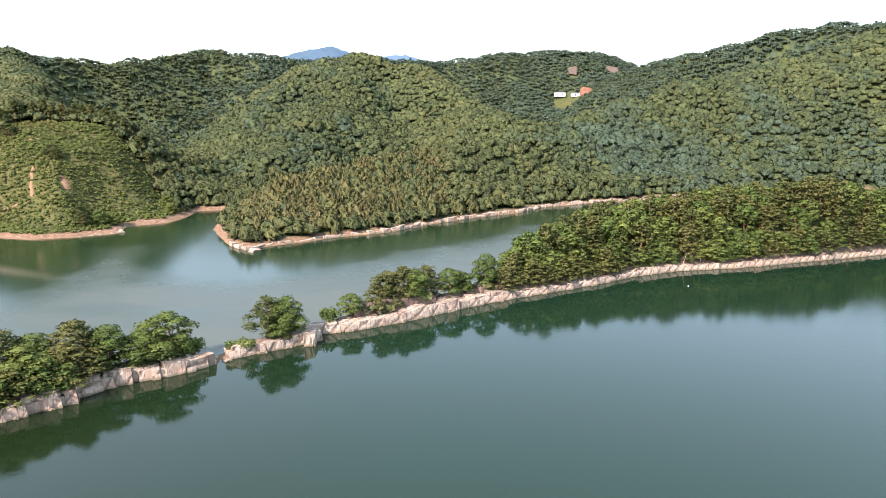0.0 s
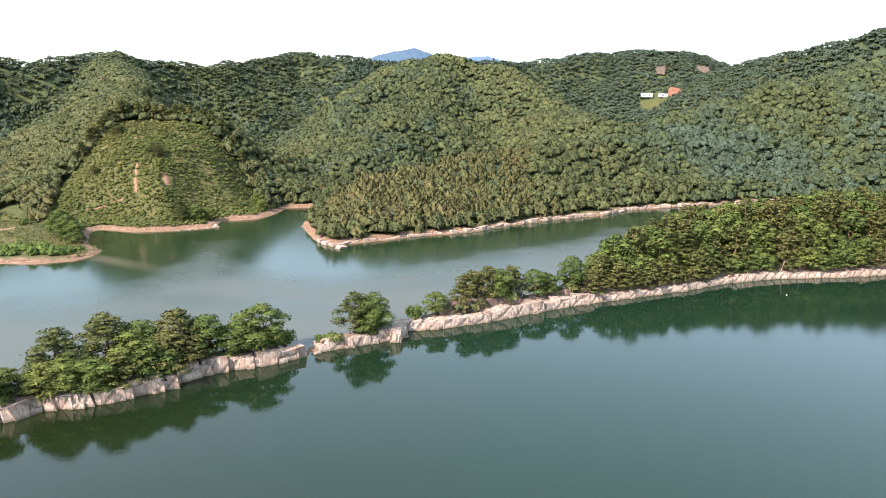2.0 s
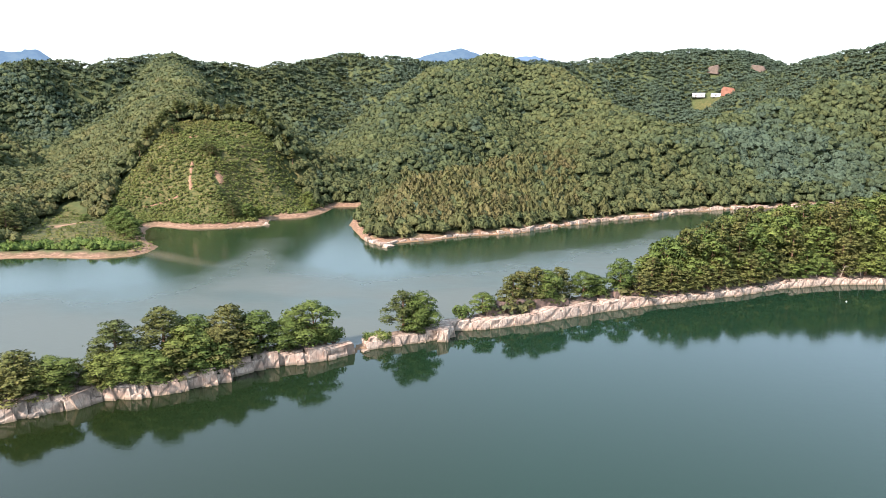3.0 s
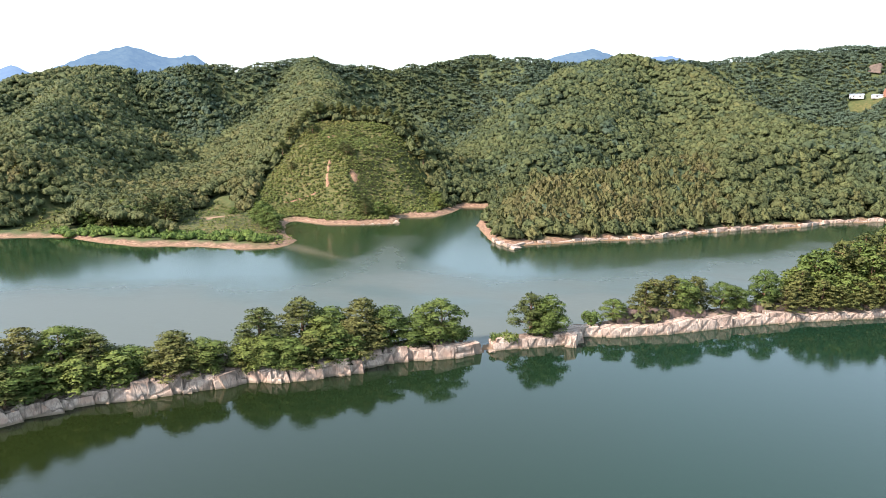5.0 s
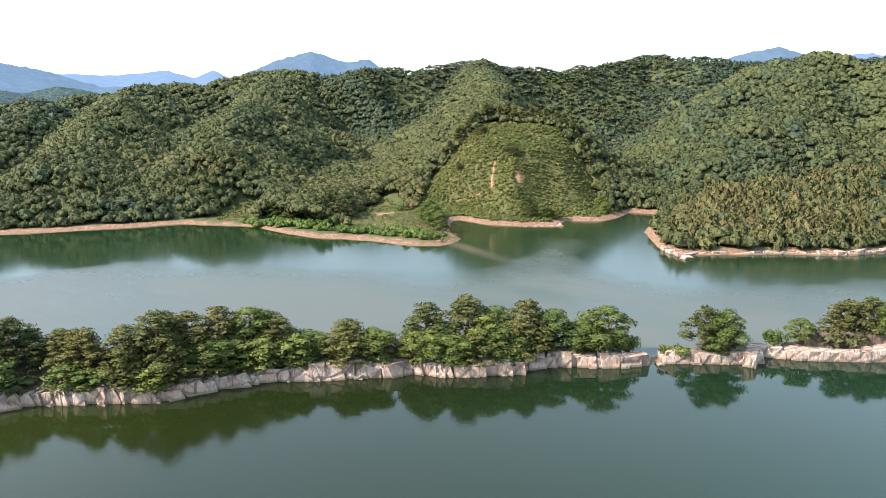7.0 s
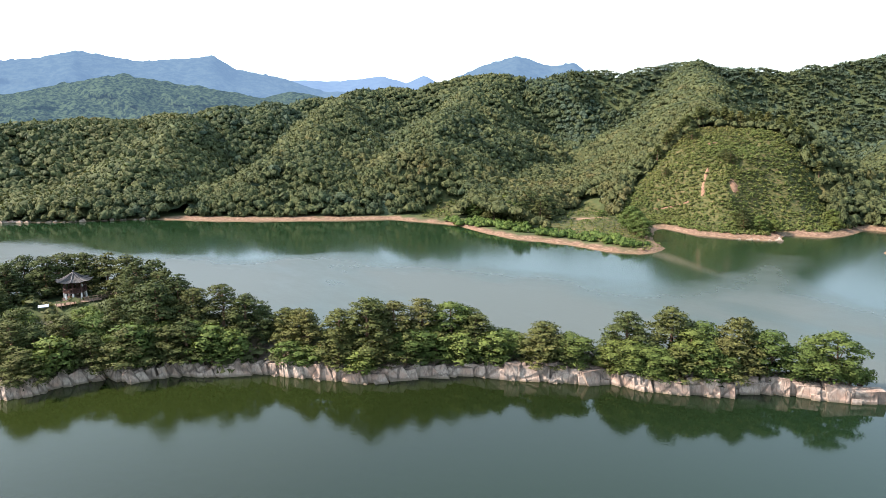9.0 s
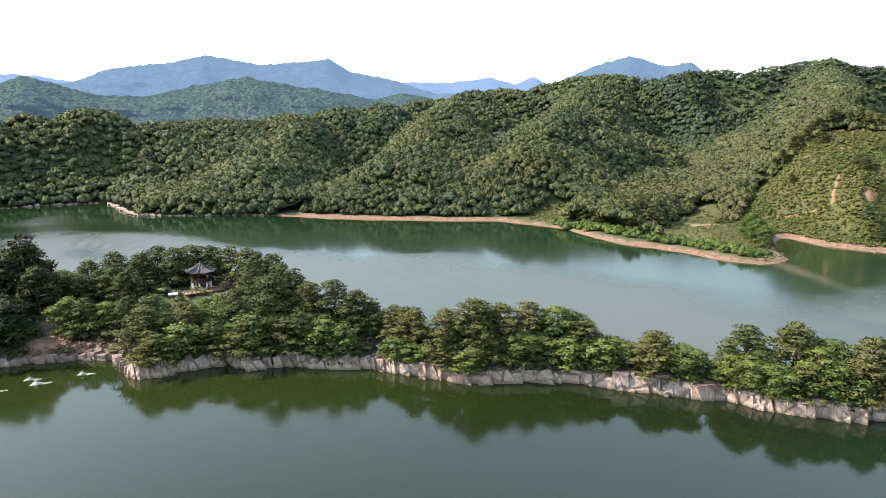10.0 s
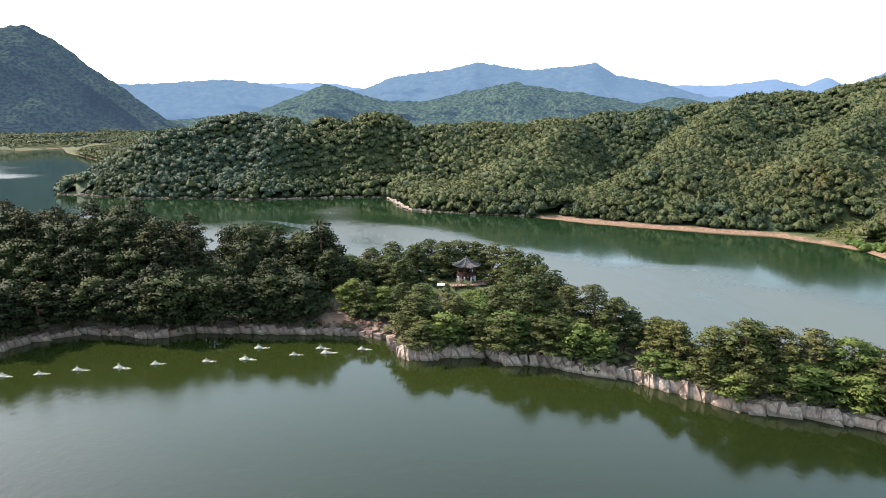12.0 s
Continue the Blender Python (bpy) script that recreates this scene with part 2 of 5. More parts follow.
BARK, ROCK, GROUND, WATER = bark(), rock_material(), ground_material(), water_material()
DARK_ROCK = rock_material("brown_rock", 0.75)
TILE = plain("roof_tile", (0.030, 0.031, 0.034), (0.075, 0.075, 0.078), 5.0, 0.6)
RED_WOOD = plain("painted_wood", (0.040, 0.020, 0.016), (0.085, 0.040, 0.030), 6.0, 0.6)
DECK = plain("weathered_wood", (0.11, 0.072, 0.052), (0.20, 0.14, 0.102), 5.0, 0.8)
STONE = plain("granite", (0.58, 0.56, 0.53), (0.76, 0.74, 0.70), 7.0, 0.75)
WHITE = plain("white_paint", (0.68, 0.69, 0.70), (0.80, 0.81, 0.82), 3.0, 0.5)
BLUE_WHITE = plain("pale_panel", (0.26, 0.31, 0.37), (0.42, 0.46, 0.52), 3.0, 0.4)
FOAM = plain("foam", (0.20, 0.20, 0.17), (0.42, 0.41, 0.36), 6.0, 0.9)
DEADWOOD = plain("dead_wood", (0.20, 0.165, 0.14), (0.34, 0.29, 0.25), 6.0, 0.9)
BLACK = plain("black_plastic", (0.012, 0.012, 0.013), (0.03, 0.03, 0.03), 4.0, 0.5)
EARTH = plain("red_earth", (0.105, 0.060, 0.038), (0.20, 0.125, 0.082), 0.9, 0.95, 0.1)


# ---- small mesh tools ----


def hashed(ix, iy, seed):
    v = (ix.astype(np.int64) * 374761393 + iy.astype(np.int64) * 668265263 + seed * 974634777) & 0xFFFFFFFF
    v = ((v ^ (v >> 13)) * 1274126177) & 0xFFFFFFFF
    return ((v ^ (v >> 16)) & 0xFFFF) / 65535.0


def value_noise(x, y, seed=0):
    ix, iy = np.floor(x), np.floor(y)
    u, v = x - ix, y - iy
    u, v = u * u * (3 - 2 * u), v * v * (3 - 2 * v)
    a, b = hashed(ix, iy, seed), hashed(ix + 1, iy, seed)
    c, d = hashed(ix, iy + 1, seed), hashed(ix + 1, iy + 1, seed)
    return (a * (1 - u) + b * u) * (1 - v) + (c * (1 - u) + d * u) * v


def fbm(x, y, seed=0, octaves=4):
    """Rolling noise between about -1 and 1."""
    total, amp = 0.0, 0.5
    for k in range(octaves):
        total = total + amp * (2 * value_noise(x * 2 ** k, y * 2 ** k, seed + k) - 1)
        amp *= 0.5
    return total


def ease(a, b, v):
    u = np.clip((v - a) / (b - a), 0, 1)
    return u * u * (3 - 2 * u)


def mesh_from(name, verts, faces, mat, smooth=False, attrs=None, normals=None):
    """A mesh from arrays; faces is an (n, 3) or (n, 4) array, or a list of such. normals: those of a leaf mass as a whole, point by point."""
    me = bpy.data.meshes.new(name)
    lists = faces if isinstance(faces, list) else [faces]
    loops = np.concatenate([f.ravel() for f in lists]).astype(np.int32)
    totals = np.concatenate([np.full(len(f), f.shape[1], np.int32) for f in lists])
    me.vertices.add(len(verts))
    me.vertices.foreach_set("co", np.asarray(verts, np.float32).ravel())
    me.loops.add(len(loops))
    me.loops.foreach_set("vertex_index", loops)
    me.polygons.add(len(totals))
    me.polygons.foreach_set("loop_start", np.concatenate([[0], np.cumsum(totals)[:-1]]).astype(np.int32))
    me.polygons.foreach_set("loop_total", totals)
    for m in mat if isinstance(mat, (list, tuple)) else [mat]:
        me.materials.append(m)
    for key, values in (attrs or {}).items():
        a = me.attributes.new(key, "FLOAT", "POINT")
        a.data.foreach_set("value", np.asarray(values, np.float32))
    me.polygons.foreach_set("use_smooth", np.full(len(totals), smooth))
    me.update()
    me.validate()
    if normals is not None:
        a = me.attributes.new("custom_normal", "FLOAT_VECTOR", "POINT")
        a.data.foreach_set("vector", np.asarray(normals, np.float32).ravel())
    return me


def part(name, bm, material, parent, label=""):
    """Links a bmesh, or a mesh, as one object under a thing or a part."""
    if isinstance(bm, bpy.types.Mesh):
        me = bm
    else:
        me = bpy.data.meshes.new(name)
        bm.to_mesh(me)
        bm.free()
        me.materials.append(material)
    ob = new(name, me)
    ob.parent = parent
    return tagged(ob, label)


def box(bm, size, m=Matrix()):
    """A box of that size, its middle at m."""
    return bmesh.ops.create_cube(bm, size=1, matrix=m @ Matrix.Diagonal((*size, 1)))["verts"]


def rod(bm, a, b, r0, r1, sides=6):
    """A tapered rod from a to b."""
    a, b = Vector(a), Vector(b)
    q = (b - a).to_track_quat("Z", "Y").to_matrix().to_4x4()
    return bmesh.ops.create_cone(bm, cap_ends=True, segments=sides, radius1=r0, radius2=r1, depth=(b - a).length,
                                 matrix=Matrix.Translation((a + b) / 2) @ q)["verts"]


def leaves(centres, normals, sizes, gen):
    """Folded four-cornered leaf clumps at the centres, facing along the normals. Gives verts and quads."""
    n = len(centres)
    nor = normals / np.maximum(np.linalg.norm(normals, axis=1, keepdims=True), 1e-6)
    r = gen.normal(size=(n, 3))
    t = np.cross(nor, r)
    t /= np.maximum(np.linalg.norm(t, axis=1, keepdims=True), 1e-6)
    b = np.cross(nor, t)
    s = sizes[:, None]
    k = gen.uniform(0.55, 1.0, (n, 1))
    fold = nor * s * gen.uniform(-0.1, 0.45, (n, 1))
    v = np.stack([centres + t * s, centres + b * s * k - fold, centres - t * s, centres - b * s * k - fold], 1).reshape(-1, 3)
    return v, np.arange(4 * n).reshape(n, 4)


def tufts(centres, normals, sizes, gen):
    """Small three-cornered leaf or needle tufts at the centres. Gives verts and triangles."""
    n = len(centres)
    nor = normals / np.maximum(np.linalg.norm(normals, axis=1, keepdims=True), 1e-6)
    t = np.cross(nor, gen.normal(size=(n, 3)))
    t /= np.maximum(np.linalg.norm(t, axis=1, keepdims=True), 1e-6)
    b = np.cross(nor, t)
    s = sizes[:, None]
    k = gen.uniform(0.45, 0.85, (n, 1))
    v = np.stack([centres + t * s * 1.2, centres - t * s * 0.6 + b * s * k, centres - t * s * 0.6 - b * s * k], 1).reshape(-1, 3)
    return v, np.arange(3 * n).reshape(n, 3)


def dome(level):
    """A unit half-ball, its underside cut away: verts and triangles."""
    bm = bmesh.new()
    bmesh.ops.create_icosphere(bm, subdivisions=level, radius=1)
    bmesh.ops.delete(bm, geom=[v for v in bm.verts if v.co.z < -0.3], context="VERTS")
    bm.verts.index_update()
    v = np.array([p.co[:] for p in bm.verts])
    f = np.array([[p.index for p in q.verts] for q in bm.faces])
    bm.free()
    return v, f


DOMES = {1: dome(1), 2: dome(2), 3: dome(3)}


def unit(v):
    return v / np.maximum(np.linalg.norm(v, axis=-1, keepdims=True), 1e-6)


def foliate(gen, centres, radii, count, low, high, soft=0.25, tilt=0.4, floor=-0.35, ragged=0.1):
    """Leaf tufts over the outside of a heap of egg-shaped clumps. Gives verts, triangles and the clumps' soft normals."""
    c, r = np.array(centres, float), np.array(radii, float)
    area = r[:, 0] * r[:, 2] + r[:, 0] ** 2
    which = gen.choice(len(c), count * 4, p=area / area.sum())
    d = unit(gen.normal(size=(count * 4, 3)))
    p = c[which] + d * r[which] * (0.88 + (0.12 + ragged) * gen.random((count * 4, 1)) ** (1 + 6 * max(0, ragged - 0.1)))
    buried = np.zeros(len(p), bool)
    for k in range(len(c)):
        buried |= (which != k) & ((((p - c[k]) / r[k]) ** 2).sum(axis=1) < 0.62)
    ok = np.nonzero(~buried & (d[:, 2] > floor))[0][:count]
    p, d, rr = p[ok], d[ok], r[which[ok]]
    n = unit(d / rr)
    v, q = tufts(p, n + gen.normal(0, tilt, p.shape) + (0, 0, 0.15), gen.uniform(low, high, len(p)), gen)
    return v, q, np.repeat(unit(n + gen.normal(0, soft, p.shape) + (0, 0, 0.2)), 3, axis=0)


def hearts(gen, centres, radii, fill=0.85):
    """The closed heart of each leafy clump, which keeps the light out. Gives verts, triangles and normals."""
    v, f = DOMES[1]
    V = [np.array(t) + v * np.array(r) * fill * gen.uniform(0.88, 1.08, (len(v), 1)) for t, r in zip(centres, radii)]
    N = [unit(v / np.array(r)) for r in radii]
    return np.concatenate(V), np.concatenate([f + len(v) * i for i in range(len(V))]), np.concatenate(N)


# ---- the plan: shores and ridges ----
MAIN_EAST = [(6000, 330), (900, 330), (400, 345), (260, 350), (170, 345), (113, 329), (83, 317), (66, 310), (44, 299), (32, 285), (15, 274), (4, 265), (-5, 258),
             (-17, 244), (-27, 238), (-36, 234), (-46, 226), (-58, 218), (-61, 211), (-70, 220), (-84, 247), (-91, 282), (-94, 294), (-104, 291), (-104, 276)]
MAIN_MID = [(-106, 263), (-119, 254), (-115, 242), (-128, 233), (-141, 230), (-157, 234), (-155, 227), (-147, 213), (-133, 200), (-131, 192), (-133, 185), (-142, 180),
            (-161, 179), (-177, 173), (-194, 173), (-214, 176), (-226, 171), (-243, 164), (-259, 138), (-281, 109), (-309, 84), (-314, 74), (-320, 59), (-335, 37)]
MAIN_WEST = [(-362, 40), (-388, 31), (-393, 5), (-387, -44), (-398, -63), (-404, -105), (-429, -154), (-470, -168), (-560, -130), (-690, -200), (-880, -300),
             (-1000, -345), (-900, -385), (-800, -480), (-760, -900), (-760, -4000), (-6000, -4000), (-6000, 6000), (6000, 6000)]
MAIN = MAIN_EAST + MAIN_MID + MAIN_WEST
FRONT_EAST = [(420, 240), (300, 232), (200, 222), (135, 205), (117, 199), (101, 194), (82, 188), (65, 185), (51, 179), (38, 170), (27, 164), (16, 158), (5, 151),
              (-3, 145), (-10, 140), (-17, 136), (-25, 133), (-25, 129), (-29, 126), (-34, 123), (-38, 120.5)]
FRONT_MID = [(-41.5, 116.5), (-46, 112.5), (-52, 109), (-57, 105), (-59, 100.5), (-64, 95.5), (-69, 92.5), (-74.5, 90.5), (-76, 87), (-80, 84), (-84, 80.5), (-88, 77),
             (-91, 75), (-94, 71), (-97, 66.5), (-99.5, 60), (-101, 57.5), (-105, 55), (-110, 51), (-116, 47), (-119, 41), (-123, 37), (-125.5, 33), (-126, 28)]
FRONT_WEST = [(-131, 25.5), (-131.5, 18), (-131, 11.5), (-134, 9), (-144, 7.5), (-147, 3), (-150, -5), (-152, -16), (-154, -24), (-155, -33), (-152.5, -40), (-156, -47),
              (-158, -55), (-154, -63), (-149, -67), (-148, -90), (-160, -140), (-170, -260)]
BACK_WEST = [(-230, -260), (-222, -140), (-214, -90), (-210, -50), (-206, -30), (-198, -10), (-189, 4), (-188, 20), (-184, 38), (-172, 48), (-152, 52), (-138, 58), (-122, 66)]
BACK_EAST = [(-109, 78), (-97, 90), (-84, 99), (-72, 108), (-60, 114), (-50, 119), (-43.5, 119.5), (-41, 123.5), (-30, 136), (-14, 147), (-1, 158), (9, 167), (18, 182), (38, 205), (70, 224),
             (110, 236), (160, 246), (220, 258), (300, 268), (420, 264)]
ISLE = FRONT_EAST + FRONT_MID + FRONT_WEST + BACK_WEST + BACK_EAST
SHORE = (FRONT_EAST + FRONT_MID + FRONT_WEST)[3:-2]

CANOPY = 8.6   # height of the hill woods, taken off the crests below
RIDGES = {
    "east": [(-76, 240, 9), (-58, 262, 19), (-31, 280, 23), (4, 312, 25), (48, 357, 30)],
    "east_high": [(50, 359, 30.3), (87, 390, 39), (139, 417, 51), (190, 430, 66), (229, 433, 72), (268, 434, 85), (420, 440, 98)],
    "dome": [(-88, 345, 18), (-75, 430, 48), (-58, 517, 75), (-26, 509, 70), (-6, 490, 59), (14, 470, 47), (38, 448, 36), (62, 436, 31)],
    "dome_left": [(-58, 517, 75), (-90, 471, 67), (-104, 417, 42), (-111, 374, 21)],
    "rear": [(-166, 640, 84), (-101, 693, 82), (10, 760, 85), (105, 793, 96), (147, 786, 95), (210, 875, 92)],
    "right": [(165, 700, 66), (186, 675, 73), (225, 610, 84), (302, 576, 102), (316, 510, 95), (450, 520, 105)],
    "left": [(-435, 291, 60), (-414, 382, 68), (-380, 468, 75), (-327, 530, 83), (-265, 584, 75), (-217, 660, 90), (-166, 640, 84)],
    "north": [(-427, 20, 40), (-428, 88, 40), (-430, 154, 42), (-436, 216, 47), (-435, 291, 60)],
    "nose": [(-414, -152, 15), (-421, -128, 28), (-430, -104, 37), (-446, -55, 43), (-440, 6, 40), (-427, 20, 40)],
    "spur_a": [(-435, 270, 54), (-360, 205, 40), (-305, 150, 24)],
    "spur_b": [(-414, 382, 68), (-334, 278, 46), (-275, 205, 26)],
    "spur_c": [(-327, 530, 83), (-250, 420, 60), (-200, 335, 48), (-171, 300, 44)],
    "cleared": [(-171, 300, 44), (-146, 270, 30), (-126, 243, 13)],
    "cleared_b": [(-171, 300, 45), (-152, 305, 43), (-130, 293, 30), (-111, 277, 17)],
    "spur_d": [(-435, 150, 42), (-370, 105, 28), (-330, 85, 16)],
}
CRESTS = {
    "east": [(-33, 127, 3.0), (-10, 147, 4.6), (8, 160, 3.2), (20, 168, 3.6), (32, 182, 6), (47, 194, 8), (79, 207, 10.5), (106, 212, 12), (121, 216, 13), (140, 219, 9.5), (250, 242, 11), (420, 252, 14)],
    "west": [(-175, -260, 14), (-186, -75, 12), (-182, -43, 10.5), (-181, -31, 8.0), (-176, -9, 7.2), (-171, 8, 5.8), (-166, 28, 6.4), (-152, 33, 6.0), (-140, 40, 5),
             (-125, 52, 4.4), (-105, 66, 4.2), (-85, 88, 3.7), (-70, 101, 4.0), (-52, 114, 3.3)],
}
CLEARING = [(-170, 228), (-183, 242), (-190, 266), (-185, 284), (-178, 296), (-165, 306), (-152, 305), (-130, 295), (-107, 277), (-99, 266), (-111, 238), (-127, 226), (-147, 222)]
MEADOW = [(-196, 198), (-165, 188), (-133, 186), (-131, 200), (-152, 213), (-168, 224), (-188, 240), (-206, 250), (-205, 232), (-192, 210)]
GLADE = [(-236, 174), (-225, 177), (-229, 188), (-240, 200), (-248, 199), (-246, 184)]
PAVILION = (-166.8, 28.6)
NOTCH = (-42.0, 119.2)
BARE_BANK = [(-144.5, 6.5), (-150, 8.0), (-154, 4.0), (-160, 1.0), (-162, -5.0), (-156, -9.5), (-149, -9.5), (-147, -1.0)]
CUTS = [(143, 698, 7.5), (136, 745, 5.0), (182, 760, 7)]   # red earthworks above the far farm


def outline(px, py, poly, closed=True):
    """Distance to a line of points; inside a closed one it is positive, outside negative."""
    best = np.full(px.shape, 1e9)
    inside = np.zeros(px.shape, bool)
    pts = poly + poly[:1] if closed else poly
    for (ax, ay), (bx, by) in zip(pts, pts[1:]):
        ex, ey = bx - ax, by - ay
        u = np.clip(((px - ax) * ex + (py - ay) * ey) / (ex * ex + ey * ey), 0, 1)
        best = np.minimum(best, (px - ax - u * ex) ** 2 + (py - ay - u * ey) ** 2)
        if closed and ey != 0:
            inside ^= ((ay > py) != (by > py)) & (px < ex * (py - ay) / ey + ax)
    best = np.sqrt(best)
    return np.where(inside, best, -best) if closed else best


# rear and right take the hazy blue end of the leaf colours
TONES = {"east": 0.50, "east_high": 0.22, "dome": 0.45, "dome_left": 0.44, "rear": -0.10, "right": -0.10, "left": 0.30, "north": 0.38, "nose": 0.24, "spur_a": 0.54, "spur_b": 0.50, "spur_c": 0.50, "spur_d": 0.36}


def crest_height(px, py, lines, slope, round_, drop, soft):
    """Hills that fall away from crest lines; how far the nearest crest is; and the leaf tone of the hill, far haze
    included.
    """
    total, near, tone = np.zeros(px.shape), np.full(px.shape, 1e3), np.zeros(px.shape)
    for key, line in lines.items():
        top = np.full(px.shape, -1e3)
        for (ax, ay, az), (bx, by, bz) in zip(line, line[1:]):
            ex, ey = bx - ax, by - ay
            u = np.clip(((px - ax) * ex + (py - ay) * ey) / (ex * ex + ey * ey), 0, 1)
            d = np.hypot(px - ax - u * ex, py - ay - u * ey)
            top = np.maximum(top, az + u * (bz - az) - drop - slope * (np.sqrt(d * d + round_ * round_) - round_))
            near = np.minimum(near, d)
        w = np.exp(np.clip(top / soft, -30, 60))
        total, tone = total + w, tone + w * TONES.get(key, 0.52)
    return soft * np.log(total + 1.0), near, tone / np.maximum(total, 1e-12)


def height(px, py):
    """The ground's height, and the distances inside the mainland and inside the island ridge."""
    wob = 1.3 * fbm(px / 9, py / 9, 31, 3)
    dm, di = outline(px, py, MAIN) + wob, outline(px, py, ISLE) + 0.5 * fbm(px / 3, py / 3, 37, 2)
    hill, off, _ = crest_height(px, py, RIDGES, 0.68, 10, CANOPY, 3.0)
    gully = 1 - ease(8, 60, off) * np.interp(px, [-200, -90], [1.0, 0.5]) * ease(50, 120, np.hypot(px - 140, py - 730)) * (1.7 * np.abs(fbm(px / 95, py / 95, 5, 2)) + 0.35 * fbm(px / 48, py / 48, 6, 2))
    hill = hill * np.clip(gully, 0.3, 1.3) + 1.6 * fbm(px / 22, py / 22, 9, 3)
    lobes = (7.0 + 3.0 * ease(-280, -340, px)) * (np.sqrt(np.abs(fbm(px / 34, py / 34, 19, 2)) * 2.2) - 0.62) * ease(6, 26, dm)   # rounded ribs with sharp creases between them
    main = np.interp(px, [-330, -240, -120, -60], [0.7, 0.8, 1.0, 1.5]) * ease(0, 3.5, dm) + 0.01 * np.clip(dm, 0, 60) + np.clip(hill + lobes, 0, None) * ease(2, 38, dm) + 10 * ease(500, 1500, np.hypot(px, py)) * ease(0, 80, dm)
    crest, _, _ = crest_height(px, py, CRESTS, 0.5, 3, 0, 0.8)
    isle = 1.7 * ease(0.2, 2.4, di) + np.clip(crest - 1.7, 0, None) * ease(1, 9, di) + 0.5 * fbm(px / 4, py / 4, 17, 3) * ease(0, 3, di)
    isle = isle * (1 - 0.9 * ease(3.6, 1.6, np.hypot(px - NOTCH[0], py - NOTCH[1])))          # the low gap that parts the ridge
    flat = ease(9, 5, np.hypot(px - PAVILION[0], py - PAVILION[1]))
    isle = isle * (1 - flat) + 6.1 * flat
    bed = -0.2 - np.minimum(6, 0.4 * np.minimum(-dm, -di))
    z = np.where(dm > 0, main, np.where(di > 0, isle, bed))
    return z, dm, di


def ground_at(x, y):
    return float(height(np.array([float(x)]), np.array([float(y)]))[0][0])


# ---- the ground: one sheet to the horizon, finest round the lake ----
turns = np.radians(np.concatenate([np.arange(-122, 46, 0.3), np.arange(46, 238, 4.0)]))
rings = np.concatenate([[1.0, 20, 40], 55 * 1.0175 ** np.arange(185), [1600, 2000, 2600, 3400, 4800]])
A, R = np.meshgrid(turns, rings)
GX, GY = np.sin(A) * R, np.cos(A) * R
GZ, GM, GI = height(GX, GY)
cols, rows_n = len(turns), len(rings)
grid = np.arange(cols * rows_n).reshape(rows_n, cols)
nxt = np.roll(grid, -1, axis=1)
quads = np.stack([grid[:-1], nxt[:-1], nxt[1:], grid[1:]], -1).reshape(-1, 4)[:, ::-1]
clear_d, meadow_d = outline(GX, GY, CLEARING), outline(GX, GY, MEADOW)


def blot(x, y, r, stretch=1.0, turn=0.0):
    """A ragged patch of bare earth."""
    c, s = math.cos(radians(turn)), math.sin(radians(turn))
    u, v = (GX - x) * c + (GY - y) * s, -(GX - x) * s + (GY - y) * c
    return ease(1.15, 0.7, np.hypot(u / (r * stretch), v / r) + 0.35 * fbm(GX / 4, GY / 4, 77, 2))


def farmland(x, y):
    """Small fields on the flat shore of the far bay."""
    r, a = np.hypot(x, y), np.degrees(np.arctan2(x, y))
    return ease(640, 680, r) * ease(1080, 1040, r) * ease(-121, -118, a) * ease(-100, -103, a) * ease(0.02, 0.10, fbm(r / 24, np.radians(a) * 9, 91, 2))


bare = np.maximum.reduce([blot(-184, 223, 3.2, 2.4, 35),
                          blot(-153.5, -3.2, 3.0, 1.7, -75), blot(142, 697, 4, 1.2, 0)])
grass = np.clip(ease(-2, 3, clear_d) + ease(-2, 2, meadow_d) + ease(-2, 2, outline(GX, GY, GLADE)) + ease(17, 11, np.hypot(GX - 126, GY - 700)) + 0.4 * farmland(GX, GY), 0, 1)
bank_wide = 4.5 * ease(-314, -302, GX) * ease(-235, -262, GX) * ease(20, 45, GY) + 1.3 * ease(-168, -150, GX) * ease(-100, -112, GX) * ease(222, 230, GY)   # the wide red bank below the north ridge
terrain = new("ground", mesh_from("ground", np.stack([GX, GY, GZ], -1).reshape(-1, 3), [quads, np.arange(cols)[None, ::-1]], GROUND, True,
                                 {"grass": grass.ravel(), "bare": bare.ravel(), "bank": (ease(5.0 + bank_wide, 3.2 + bank_wide, GM + 1.6 * fbm(GX / 6, GY / 6, 51, 3)) * (GI < -1.5) * (1 - 0.8 * ease(-300, -312, GX)) * (1 - 0.9 * ease(-440, -470, GX))).ravel(), "rocky": (ease(-1, 0.5, GI) * ease(4.5, 2.8, GZ)).ravel()}))
tagged(terrain, "wooded hills with reddish bare banks round a reservoir", "ground", kind="structure")

# ---- the lake ----
w_turns = np.radians(np.concatenate([np.arange(-122, 46, 0.6), np.arange(46, 238, 6.0)]))
w_rings = np.concatenate([[1.0, 20, 40], 55 * 1.03 ** np.arange(112), [1600, 2400, 4800]])
WA, WR = np.meshgrid(w_turns, w_rings)
WX, WY = np.sin(WA) * WR, np.cos(WA) * WR
wg = np.arange(WX.size).reshape(WX.shape)
wn = np.roll(wg, -1, axis=1)
wq = np.stack([wg[:-1], wn[:-1], wn[1:], wg[1:]], -1).reshape(-1, 4)[:, ::-1]
lee = np.minimum(np.clip(-outline(WX, WY, MAIN), 0, 400), 400)          # how far the wooded shores and the island lie off
shore_az, shore_r = np.array([(math.atan2(x, y), math.hypot(x, y)) for x, y in SHORE]).T
